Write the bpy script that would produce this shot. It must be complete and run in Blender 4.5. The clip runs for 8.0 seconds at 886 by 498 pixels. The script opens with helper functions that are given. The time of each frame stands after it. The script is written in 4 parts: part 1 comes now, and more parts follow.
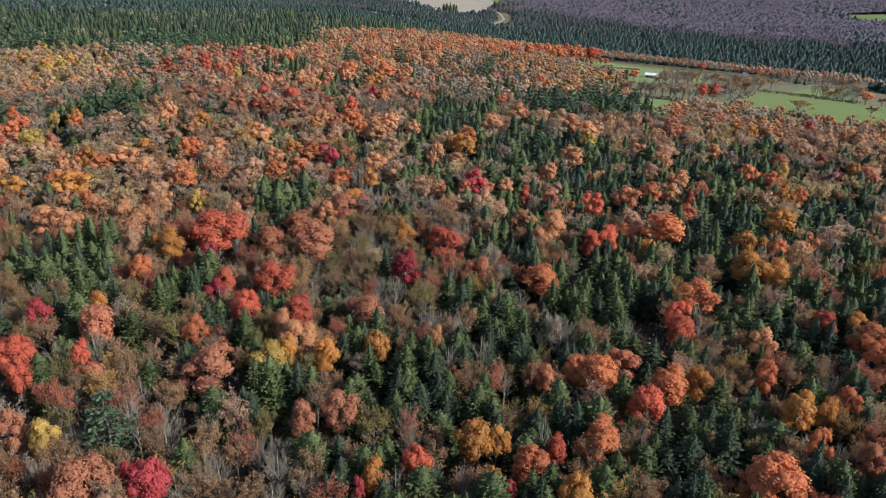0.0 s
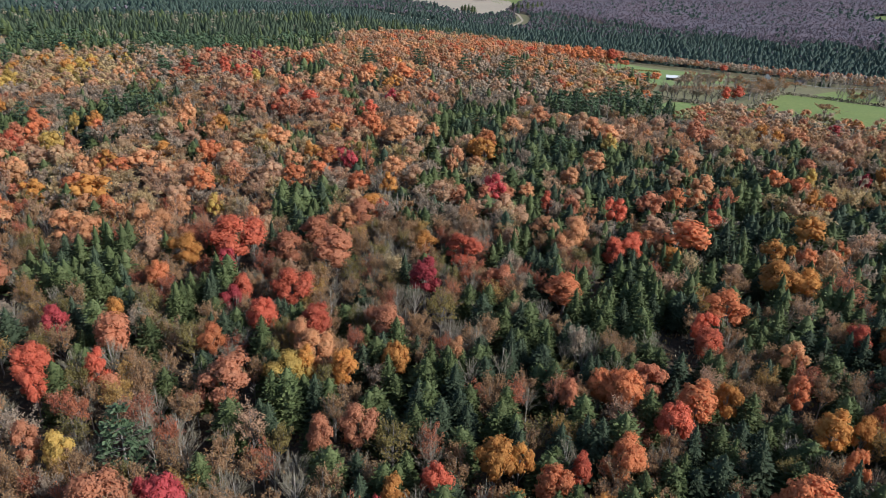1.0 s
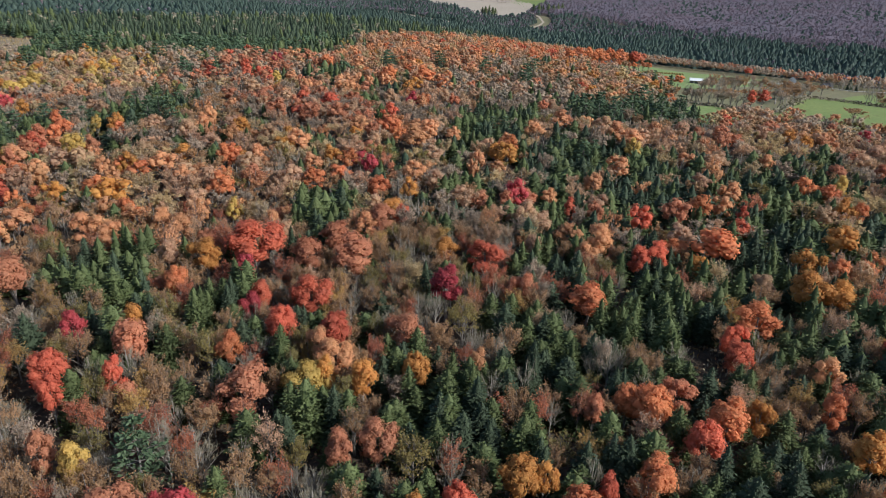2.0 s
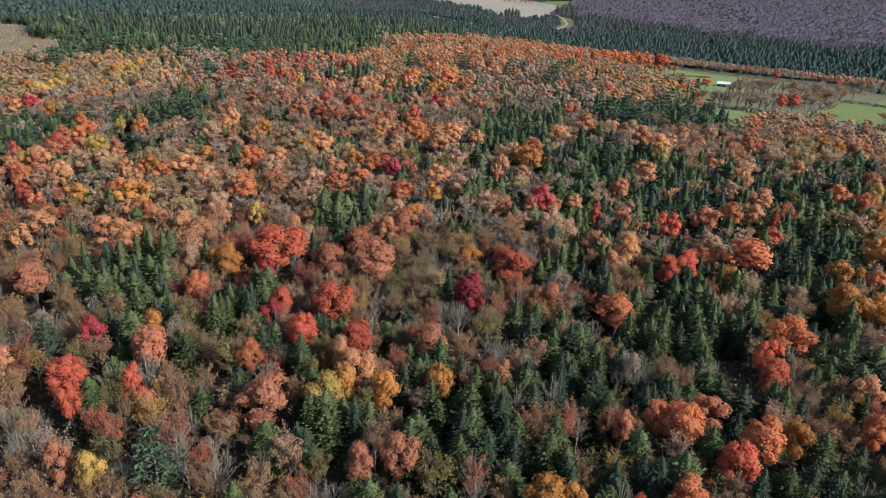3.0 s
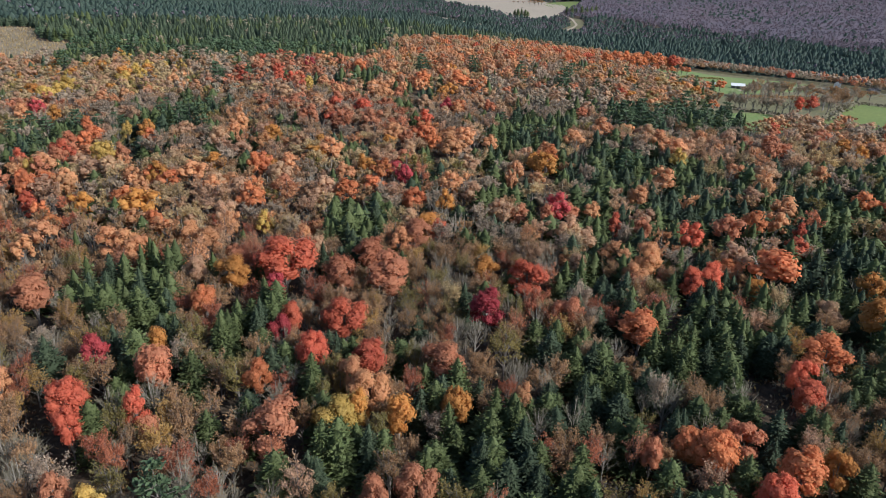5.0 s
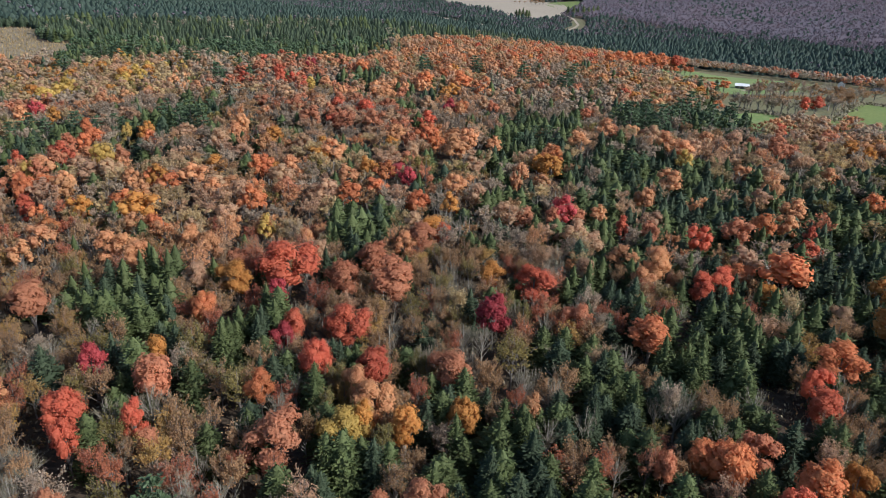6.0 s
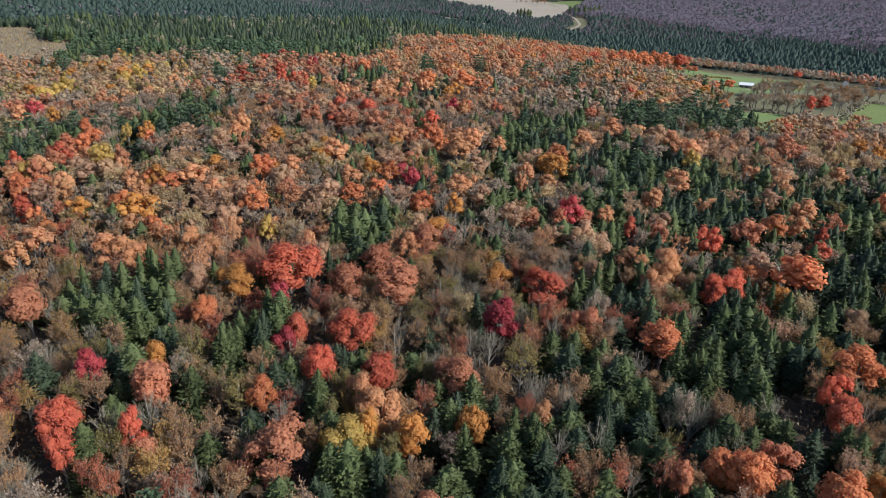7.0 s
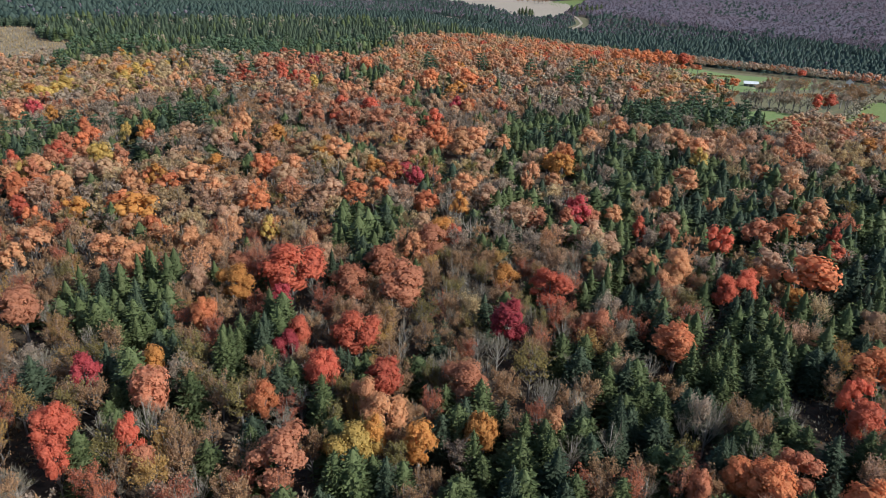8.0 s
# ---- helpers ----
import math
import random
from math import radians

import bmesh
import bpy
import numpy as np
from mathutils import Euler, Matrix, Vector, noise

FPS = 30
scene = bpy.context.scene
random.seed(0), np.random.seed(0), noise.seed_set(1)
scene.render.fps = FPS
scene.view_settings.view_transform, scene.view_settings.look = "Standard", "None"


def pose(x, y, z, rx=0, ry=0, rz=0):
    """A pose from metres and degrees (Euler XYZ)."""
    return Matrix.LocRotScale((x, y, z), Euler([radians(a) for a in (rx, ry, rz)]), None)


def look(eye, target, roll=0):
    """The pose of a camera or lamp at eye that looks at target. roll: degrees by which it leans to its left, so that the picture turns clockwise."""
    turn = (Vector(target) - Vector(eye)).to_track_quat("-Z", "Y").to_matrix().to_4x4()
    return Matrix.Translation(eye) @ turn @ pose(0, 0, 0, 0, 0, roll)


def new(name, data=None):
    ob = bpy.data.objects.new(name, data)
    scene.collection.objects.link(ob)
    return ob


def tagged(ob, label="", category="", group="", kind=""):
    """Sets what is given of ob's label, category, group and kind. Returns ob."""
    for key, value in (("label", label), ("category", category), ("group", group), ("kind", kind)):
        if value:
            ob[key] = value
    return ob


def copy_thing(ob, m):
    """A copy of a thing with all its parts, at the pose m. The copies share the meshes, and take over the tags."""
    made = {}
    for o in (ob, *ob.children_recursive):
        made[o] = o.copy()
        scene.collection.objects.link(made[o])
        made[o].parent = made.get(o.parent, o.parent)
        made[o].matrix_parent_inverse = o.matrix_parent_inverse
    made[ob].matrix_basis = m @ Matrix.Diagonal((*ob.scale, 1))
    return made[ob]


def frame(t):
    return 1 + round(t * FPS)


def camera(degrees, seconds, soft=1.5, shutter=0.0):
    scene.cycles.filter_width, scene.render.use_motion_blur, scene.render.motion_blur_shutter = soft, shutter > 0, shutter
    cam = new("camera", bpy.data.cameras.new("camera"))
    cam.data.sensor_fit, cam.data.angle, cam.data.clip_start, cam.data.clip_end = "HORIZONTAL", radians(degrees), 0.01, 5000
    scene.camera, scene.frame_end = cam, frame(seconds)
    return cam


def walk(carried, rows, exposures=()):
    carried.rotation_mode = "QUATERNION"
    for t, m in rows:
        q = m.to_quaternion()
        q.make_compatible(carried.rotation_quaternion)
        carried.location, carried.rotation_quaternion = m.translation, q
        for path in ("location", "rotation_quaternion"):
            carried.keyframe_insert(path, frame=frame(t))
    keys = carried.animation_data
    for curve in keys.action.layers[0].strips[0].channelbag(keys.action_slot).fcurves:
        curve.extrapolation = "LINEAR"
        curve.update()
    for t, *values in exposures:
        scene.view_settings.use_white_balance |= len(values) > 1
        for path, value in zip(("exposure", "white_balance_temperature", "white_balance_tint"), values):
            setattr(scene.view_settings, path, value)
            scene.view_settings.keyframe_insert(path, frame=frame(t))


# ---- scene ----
# ---------------------------------------------------------------- camera
PATH = [
    (0.0, (0.0, 0.0, 75.0), (0.0, 91.31, 34.24), 2.11),
    (0.5, (-0.48, 1.64, 75.01), (-1.6, 92.96, 34.27), 2.05),
    (1.0, (-1.0, 3.27, 75.04), (-3.29, 94.58, 34.33), 1.98),
    (1.5, (-1.48, 4.79, 75.01), (-5.06, 96.1, 34.39), 1.92),
    (1.7, (-1.68, 5.41, 75.0), (-5.78, 96.69, 34.39), 1.9),
    (2.8, (-2.73, 8.80, 74.96), (-9.81, 99.96, 34.43), 1.79),
    (3.0, (-2.92, 9.42, 74.95), (-10.67, 100.52, 34.44), 1.77),
    (3.5, (-3.44, 10.96, 74.93), (-11.94, 102.0, 34.45), 1.71),
    (4.0, (-3.99, 12.45, 74.93), (-12.66, 103.48, 34.45), 1.65),
    (4.5, (-4.53, 13.9, 74.9), (-13.29, 104.93, 34.45), 1.59),
    (6.0, (-6.27, 18.26, 74.58), (-15.26, 109.28, 34.15), 1.45),
    (6.5, (-6.87, 19.74, 74.24), (-15.94, 110.75, 33.8), 1.41),
    (7.0, (-7.51, 21.25, 73.74), (-16.65, 112.24, 33.29), 1.36),
    (7.5, (-8.13, 22.79, 73.11), (-17.36, 113.77, 32.65), 1.31),
    (8.0, (-8.78, 24.3, 72.45), (-18.07, 115.28, 31.99), 1.28),
]
cam = camera(65.0, 8.0, soft=0.6)
walk(cam, [(t, look(eye, target, roll)) for t, eye, target, roll in PATH], [(0.0, 0.3, 5650, 8.0), (8.0, 0.27, 5600, 8.0)])

# ---------------------------------------------------------------- light
SUN_TO = Vector((0.84, -0.28, 0.58)).normalized()
world = bpy.data.worlds.new("sky")
scene.world = world
world.use_nodes = True
wn = world.node_tree
sky = wn.nodes.new("ShaderNodeTexSky")
sky.sky_type = "NISHITA"
sky.sun_disc = False
sky.sun_elevation = math.asin(SUN_TO.z)
sky.sun_rotation = math.atan2(SUN_TO.x, SUN_TO.y)
sky.dust_density = 1.5
wn.links.new(sky.outputs[0], wn.nodes["Background"].inputs[0])
wn.nodes["Background"].inputs[1].default_value = 0.12
sun_data = bpy.data.lights.new("sun", "SUN")
sun_data.energy = 4.8
sun_data.angle = radians(0.5)
sun_data.color = (1.0, 0.93, 0.83)
sun = new("sun", sun_data)
sun.matrix_world = look((0, 0, 300), Vector((0, 0, 300)) - SUN_TO)

# ---------------------------------------------------------------- materials
def shade(name, rough=0.8, spec=0.2):
    """A new material, its node tree and its Principled node."""
    m = bpy.data.materials.new(name)
    m.use_nodes = True
    p = m.node_tree.nodes["Principled BSDF"]
    p.inputs["Roughness"].default_value = rough
    p.inputs["Specular IOR Level"].default_value = spec
    return m, m.node_tree, p


def node(tree, kind, **values):
    n = tree.nodes.new(kind)
    for key, value in values.items():
        n.inputs[key.replace("_", " ")].default_value = value
    return n


def mixed(tree, factor, a, b):
    """The output of a colour mix; a, b: colours or sockets."""
    n = tree.nodes.new("ShaderNodeMix")
    n.data_type = "RGBA"
    tree.links.new(factor, n.inputs[0])
    for k, c in ((6, a), (7, b)):
        if isinstance(c, tuple):
            n.inputs[k].default_value = (*c, 1)
        else:
            tree.links.new(c, n.inputs[k])
    return n.outputs[2]


def place_noise(tree, scale, low, high, detail=2.0):
    """Noise in world metres, stretched between low and high."""
    g = tree.nodes.new("ShaderNodeNewGeometry")
    n = node(tree, "ShaderNodeTexNoise", Scale=scale, Detail=detail)
    tree.links.new(g.outputs["Position"], n.inputs["Vector"])
    r = node(tree, "ShaderNodeMapRange", From_Min=low, From_Max=high)
    tree.links.new(n.outputs[0], r.inputs[0])
    return r.outputs[0]


def leafy(name, main, other, light, through_light=0.38, patch=0.11):
    """Foliage: varies from tree to tree, from patch to patch and from leaf to leaf."""
    m, t, p = shade(name, 0.7, 0.15)
    info = t.nodes.new("ShaderNodeObjectInfo")
    tone = t.nodes.new("ShaderNodeAttribute")
    tone.attribute_name = "tree_tone"
    each = t.nodes.new("ShaderNodeMath")
    each.operation = "ADD"
    t.links.new(info.outputs["Random"], each.inputs[0])
    t.links.new(tone.outputs["Fac"], each.inputs[1])
    part_of = t.nodes.new("ShaderNodeMath")
    part_of.operation = "FRACT"
    t.links.new(each.outputs[0], part_of.inputs[0])
    swing = t.nodes.new("ShaderNodeMath")
    swing.operation = "PINGPONG"
    t.links.new(part_of.outputs[0], swing.inputs[0])
    swing.inputs[1].default_value = 0.37
    wide = node(t, "ShaderNodeMapRange", From_Max=0.37)
    t.links.new(swing.outputs[0], wide.inputs[0])
    c = mixed(t, place_noise(t, 0.9, 0.35, 0.65), main, mixed(t, place_noise(t, patch, 0.38, 0.62), main, other))
    c = mixed(t, wide.outputs[0], c, other)
    g = t.nodes.new("ShaderNodeNewGeometry")
    k = t.nodes.new("ShaderNodeMath")
    k.operation = "POWER"
    t.links.new(g.outputs["Random Per Island"], k.inputs[0])
    k.inputs[1].default_value = 2.4
    some = node(t, "ShaderNodeMapRange", To_Max=0.55)
    t.links.new(k.outputs[0], some.inputs[0])
    c = mixed(t, some.outputs[0], c, light)
    h = node(t, "ShaderNodeHueSaturation")
    v = node(t, "ShaderNodeMapRange", To_Min=0.78, To_Max=1.16)
    t.links.new(part_of.outputs[0], v.inputs[0])
    t.links.new(v.outputs[0], h.inputs["Value"])
    t.links.new(c, h.inputs["Color"])
    c = h.outputs[0]
    t.links.new(c, p.inputs["Base Color"])
    bn = node(t, "ShaderNodeBump", Strength=0.35, Distance=0.4)
    t.links.new(place_noise(t, 1.6, 0.3, 0.7, 4.0), bn.inputs["Height"])
    t.links.new(bn.outputs[0], p.inputs["Normal"])
    tr = t.nodes.new("ShaderNodeBsdfTranslucent")
    t.links.new(c, tr.inputs[0])
    mix = t.nodes.new("ShaderNodeMixShader")
    mix.inputs[0].default_value = through_light
    t.links.new(p.outputs[0], mix.inputs[1])
    t.links.new(tr.outputs[0], mix.inputs[2])
    t.links.new(mix.outputs[0], t.nodes["Material Output"].inputs[0])
    return m


def patchy(name, a, b, c, big, small, rough=0.9, bump=0.0):
    """A ground or wall surface: two tones in large patches, a third in small ones."""
    m, t, p = shade(name, rough, 0.15)
    col = mixed(t, place_noise(t, big, 0.35, 0.65, 4.0), a, b)
    fine = place_noise(t, small, 0.35, 0.7, 5.0)
    col = mixed(t, fine, col, c)
    t.links.new(col, p.inputs["Base Color"])
    if bump:
        bn = node(t, "ShaderNodeBump", Strength=bump, Distance=0.3)
        t.links.new(fine, bn.inputs["Height"])
        t.links.new(bn.outputs[0], p.inputs["Normal"])
    return m


LEAF = {
    "red": leafy("red_leaves", (0.50, 0.098, 0.058), (0.55, 0.14, 0.07), (0.60, 0.20, 0.12)),
    "crimson": leafy("crimson_leaves", (0.36, 0.05, 0.06), (0.43, 0.075, 0.065), (0.55, 0.12, 0.13)),
    "salmon": leafy("salmon_leaves", (0.47, 0.17, 0.088), (0.47, 0.205, 0.11), (0.53, 0.235, 0.13)),
    "orange": leafy("orange_leaves", (0.57, 0.215, 0.08), (0.55, 0.17, 0.075), (0.63, 0.29, 0.135)),
    "peach": leafy("peach_leaves", (0.59, 0.30, 0.135), (0.55, 0.25, 0.125), (0.62, 0.36, 0.175)),
    "gold": leafy("gold_leaves", (0.54, 0.25, 0.06), (0.47, 0.20, 0.055), (0.60, 0.33, 0.10)),
    "yellow": leafy("yellow_leaves", (0.54, 0.365, 0.09), (0.47, 0.30, 0.08), (0.60, 0.45, 0.15)),
    "buff": leafy("buff_leaves", (0.52, 0.345, 0.19), (0.51, 0.295, 0.19), (0.55, 0.385, 0.225), 0.5, 0.09),
    "straw": leafy("straw_leaves", (0.54, 0.39, 0.175), (0.47, 0.34, 0.195), (0.56, 0.42, 0.22), 0.5, 0.09),
    "dun": leafy("dun_leaves", (0.37, 0.295, 0.205), (0.41, 0.29, 0.20), (0.42, 0.34, 0.25), 0.45, 0.07),
    "tan": leafy("russet_leaves", (0.38, 0.22, 0.105), (0.33, 0.19, 0.095), (0.45, 0.285, 0.15)),
    "rust": leafy("rust_leaves", (0.42, 0.15, 0.075), (0.38, 0.12, 0.07), (0.49, 0.21, 0.11)),
    "ochre": leafy("ochre_leaves", (0.43, 0.255, 0.075), (0.37, 0.22, 0.07), (0.50, 0.33, 0.125)),
    "olive": leafy("olive_leaves", (0.185, 0.16, 0.055), (0.26, 0.19, 0.06), (0.32, 0.265, 0.10)),
    "hemlock": leafy("hemlock_needles", (0.066, 0.086, 0.031), (0.082, 0.100, 0.034), (0.135, 0.152, 0.064), 0.15),
    # Distant spruces and hemlocks: atmospheric haze is put into this bluer, darker colour.
    "hazed_conifer": leafy("hazed_needles", (0.034, 0.053, 0.041), (0.046, 0.066, 0.047), (0.07, 0.09, 0.068), 0.1, 0.012),
    "spruce": leafy("spruce_needles", (0.041, 0.058, 0.033), (0.051, 0.067, 0.035), (0.085, 0.104, 0.058), 0.12),
    "pine": leafy("pine_needles", (0.062, 0.098, 0.052), (0.078, 0.110, 0.052), (0.13, 0.17, 0.095), 0.15),
    "twig": leafy("grey_twigs", (0.235, 0.195, 0.13), (0.19, 0.165, 0.11), (0.33, 0.285, 0.20), 0.0),
    # Greyish-purple bare twigs, with the blue of distance haze painted in.
    "mauve": leafy("hazed_mauve_twigs", (0.102, 0.093, 0.112), (0.130, 0.090, 0.098), (0.13, 0.12, 0.132), 0.0, 0.008),
}
BARK = patchy("bark", (0.16, 0.135, 0.115), (0.11, 0.095, 0.08), (0.24, 0.21, 0.185), 0.4, 3.0, 0.9)
PALE_BARK = patchy("pale_bark", (0.27, 0.235, 0.19), (0.22, 0.19, 0.155), (0.38, 0.34, 0.29), 0.4, 3.0, 0.8)
LITTER = patchy("leaf_litter", (0.055, 0.042, 0.03), (0.04, 0.034, 0.024), (0.095, 0.065, 0.042), 0.05, 0.9, 0.95, 0.6)
GRASS = patchy("pasture_grass", (0.15, 0.19, 0.055), (0.19, 0.21, 0.065), (0.12, 0.155, 0.045), 0.02, 0.5, 0.9, 0.3)
LAWN = patchy("mown_grass", (0.115, 0.19, 0.05), (0.15, 0.21, 0.06), (0.20, 0.21, 0.09), 0.035, 0.4, 0.9, 0.3)
STUBBLE = patchy("cut_hay_stubble", (0.33, 0.27, 0.20), (0.285, 0.235, 0.175), (0.37, 0.305, 0.23), 0.012, 0.2, 0.95)
MARSH = patchy("dry_marsh_grass", (0.30, 0.235, 0.145), (0.24, 0.19, 0.12), (0.17, 0.13, 0.085), 0.03, 0.25, 0.95, 0.4)
ROUGH = patchy("rough_grass", (0.16, 0.145, 0.07), (0.19, 0.155, 0.085), (0.11, 0.105, 0.055), 0.03, 0.3, 0.95, 0.4)
GRAVEL = patchy("pale_gravel", (0.36, 0.34, 0.31), (0.30, 0.28, 0.25), (0.42, 0.40, 0.37), 0.05, 0.6, 0.95)
ROOFING = patchy("white_sheet_roofing", (0.74, 0.74, 0.72), (0.66, 0.67, 0.66), (0.58, 0.57, 0.54), 0.2, 1.2, 0.45)
BOARDS = patchy("weathered_boards", (0.30, 0.27, 0.23), (0.24, 0.21, 0.18), (0.36, 0.33, 0.29), 0.3, 2.0, 0.85)
WHITE_BOARDS = patchy("white_boards", (0.76, 0.75, 0.72), (0.68, 0.67, 0.64), (0.60, 0.58, 0.54), 0.4, 2.5, 0.6)
SLATE = patchy("dark_shingles", (0.09, 0.085, 0.085), (0.065, 0.06, 0.06), (0.13, 0.12, 0.115), 0.4, 2.5, 0.8)
PLASTIC = patchy("white_wrap", (0.78, 0.78, 0.76), (0.70, 0.70, 0.69), (0.6, 0.6, 0.58), 0.6, 3.0, 0.35)
GLASS = shade("window_glass", 0.08, 0.5)[0]
GLASS.node_tree.nodes["Principled BSDF"].inputs["Base Color"].default_value = (0.03, 0.035, 0.04, 1)

# ---------------------------------------------------------------- land
def ease(a):
    a = np.clip(a, 0.0, 1.0)
    return a * a * (3 - 2 * a)


def land(x, y):
    """Height of the ground: a wooded plateau that falls away into a valley."""
    x, y = np.asarray(x, float), np.asarray(y, float)
    e = y + 0.9 * x
    drop = 60 / (1 + np.exp(-np.clip((e - 832) / 166, -40, 40)))
    rise = 0.03 * np.maximum(0, np.minimum(e, 5000) - 1400)
    return 3 - drop - 3 * np.tanh(x / 80) - 8 * ease((-x - 120) / 200) + rise


def mesh_of(name, verts, faces, mats, which=None):
    """A mesh of quads from arrays; which: the material of each face."""
    me = bpy.data.meshes.new(name)
    verts, faces = np.asarray(verts, np.float32), np.asarray(faces, np.int32)
    me.vertices.add(len(verts))
    me.vertices.foreach_set("co", verts.ravel())
    me.loops.add(faces.size)
    me.loops.foreach_set("vertex_index", faces.ravel())
    me.polygons.add(len(faces))
    me.polygons.foreach_set("loop_start", np.arange(0, faces.size, 4, dtype=np.int32))
    for m in mats:
        me.materials.append(m)
    if which is not None:
        me.polygons.foreach_set("material_index", np.asarray(which, np.int32))
    me.update(calc_edges=True)
    return me


def spread(fine, reach, step):
    """Grid lines: even steps in the middle, growing outwards."""
    a = list(np.arange(fine[0], fine[1] + 1, step))
    for sign, end in ((-1, fine[0]), (1, fine[1])):
        s, v = step, end
        while abs(v) < reach:
            s *= 1.25
            v += sign * s
            a.append(v)
    return np.array(sorted(a))


gx, gy = spread((-640, 900), 4600, 10), spread((-60, 1800), 4600, 10)
GX, GY = np.meshgrid(gx, gy)
gv = np.stack([GX, GY, land(GX, GY)], -1).reshape(-1, 3)
gi = (np.arange(len(gy) - 1)[:, None] * len(gx) + np.arange(len(gx) - 1)[None]).ravel()
ground = new("ground", mesh_of("ground", gv, np.stack([gi, gi + 1, gi + 1 + len(gx), gi + len(gx)], 1), [LITTER]))
ground.data.polygons.foreach_set("use_smooth", np.ones(len(gi), bool))
tagged(ground, "brown leaf litter on gently falling woodland ground", "ground", kind="structure")

FIELDS = {
    "barn_field": [(89, 600), (120, 660), (152, 700), (172, 672), (218, 697), (255, 716), (273, 690), (236, 617), (183, 544), (142, 498), (127, 495), (121, 522), (116, 553), (83, 549)],
    "near_strip": [(111, 404), (130, 417), (145, 401), (141, 384), (119, 358), (103, 362), (106, 384)],
    "pasture": [(160, 402), (180, 441), (231, 522), (248, 528), (268, 515), (300, 512), (330, 500), (310, 440), (223, 345), (213, 364), (204, 384), (181, 393)],
    "upper_pasture": [(256, 536), (342, 661), (373, 650), (314, 549), (271, 522)],
    "hay_field": [(-199, 1709), (-73, 1524), (-4, 1379), (55, 1427), (79, 1515), (91, 1598), (83, 1685), (34, 1732), (-80, 1790)],
    "far_lawn": [(48, 1701), (131, 1750), (103, 1600), (82, 1555), (62, 1614)],
    "sliver": [(-240, 1378), (-179, 1348), (-110, 1240), (-45, 1182), (-40, 1095), (-100, 1110), (-175, 1225), (-246, 1295)],
    "road_verge": [(66, 1190), (64, 1240), (84, 1330), (88, 1430), (108, 1430), (112, 1350), (96, 1240), (84, 1190)],
    "marsh": [(-560, 584), (-472, 600), (-429, 610), (-376, 538), (-338, 538), (-313, 526), (-319, 492), (-301, 444), (-342, 420), (-480, 470)],
    "far_meadow": [(781, 1453), (900, 1470), (850, 1380), (796, 1344), (761, 1372)],
}


def outline(points, steps=5):
    """A smooth closed line through the corners of a field."""
    p = np.array(points, float)
    out = []
    for k in range(len(p)):
        a, b, c, d = p[k - 1], p[k], p[(k + 1) % len(p)], p[(k + 2) % len(p)]
        for s in np.arange(steps) / steps:
            out.append(0.5 * (2 * b + (c - a) * s + (2 * a - 5 * b + 4 * c - d) * s * s + (3 * b - a - 3 * c + d) * s ** 3))
    return np.array(out)


def field(name, points, mat, label, category, lift=0.12):
    """A field laid over the ground, ring by ring from its middle."""
    edge = outline(points)
    mid = edge.mean(0)
    rings = np.linspace(0.02, 1, 14)
    xy = np.concatenate([mid + (edge - mid) * r for r in rings])
    v = np.column_stack([xy, land(xy[:, 0], xy[:, 1]) + lift])
    n = len(edge)
    f = [(r * n + k, r * n + (k + 1) % n, (r + 1) * n + (k + 1) % n, (r + 1) * n + k) for r in range(len(rings) - 1) for k in range(n)]
    ob = new(name, mesh_of(name, v, f, [mat]))
    ob.data.polygons.foreach_set("use_smooth", np.ones(len(f), bool))
    return tagged(ob, label, category, kind="structure")


FARM = [(75, 545), (89, 615), (150, 708), (275, 722), (345, 695), (410, 700), (430, 600), (350, 480), (225, 338), (150, 372), (103, 352), (98, 400), (108, 440), (112, 495)]
MEADOW = [(70, 540), (85, 630), (150, 745), (290, 770), (370, 745), (450, 735), (440, 600), (350, 470), (225, 330), (150, 368), (98, 345), (92, 400), (102, 440), (106, 495)]
field("meadow_rough", MEADOW, ROUGH, "rough tan-green grass between the farm pastures", "field", 0.06)
field("pasture_barn", FIELDS["barn_field"], LAWN, "green mown pasture round a low white barn", "field")
field("pasture_strip", FIELDS["near_strip"], LAWN, "small green clearing at the edge of the wood", "field")
field("pasture_wide", FIELDS["pasture"], GRASS, "wide sunlit green pasture below the wood", "field")
field("pasture_upper", FIELDS["upper_pasture"], GRASS, "green pasture behind a hedgerow", "field")
field("hay_field", FIELDS["hay_field"], STUBBLE, "pale tan cut hay field in the valley", "field")
field("lawn_far", FIELDS["far_lawn"], GRASS, "light green meadow beside the hay field", "field")
field("hay_strip", FIELDS["sliver"], STUBBLE, "narrow pale stubble strip between woods", "field")
field("verge_valley", FIELDS["road_verge"], ROUGH, "rough grass verge beside the valley road", "field")
field("marsh", FIELDS["marsh"], MARSH, "tan dry marsh grass clearing", "marsh")
field("meadow_far", FIELDS["far_meadow"], GRASS, "distant pale green meadow on the hillside", "field")


def inside(points, x, y, grow=0.0):
    """Whether places lie within an outline, grown by some metres."""
    p = outline(points, 3)
    mid = p.mean(0)
    if grow:
        d = p - mid
        p = mid + d * (1 + grow / np.linalg.norm(d, axis=1, keepdims=True))
    res = np.zeros(np.shape(x), bool)
    for a, b in zip(p, np.roll(p, -1, 0)):
        cross = (a[1] > y) != (b[1] > y)
        res ^= cross & (x < (b[0] - a[0]) * (y - a[1]) / (b[1] - a[1] + 1e-9) + a[0])
    return res


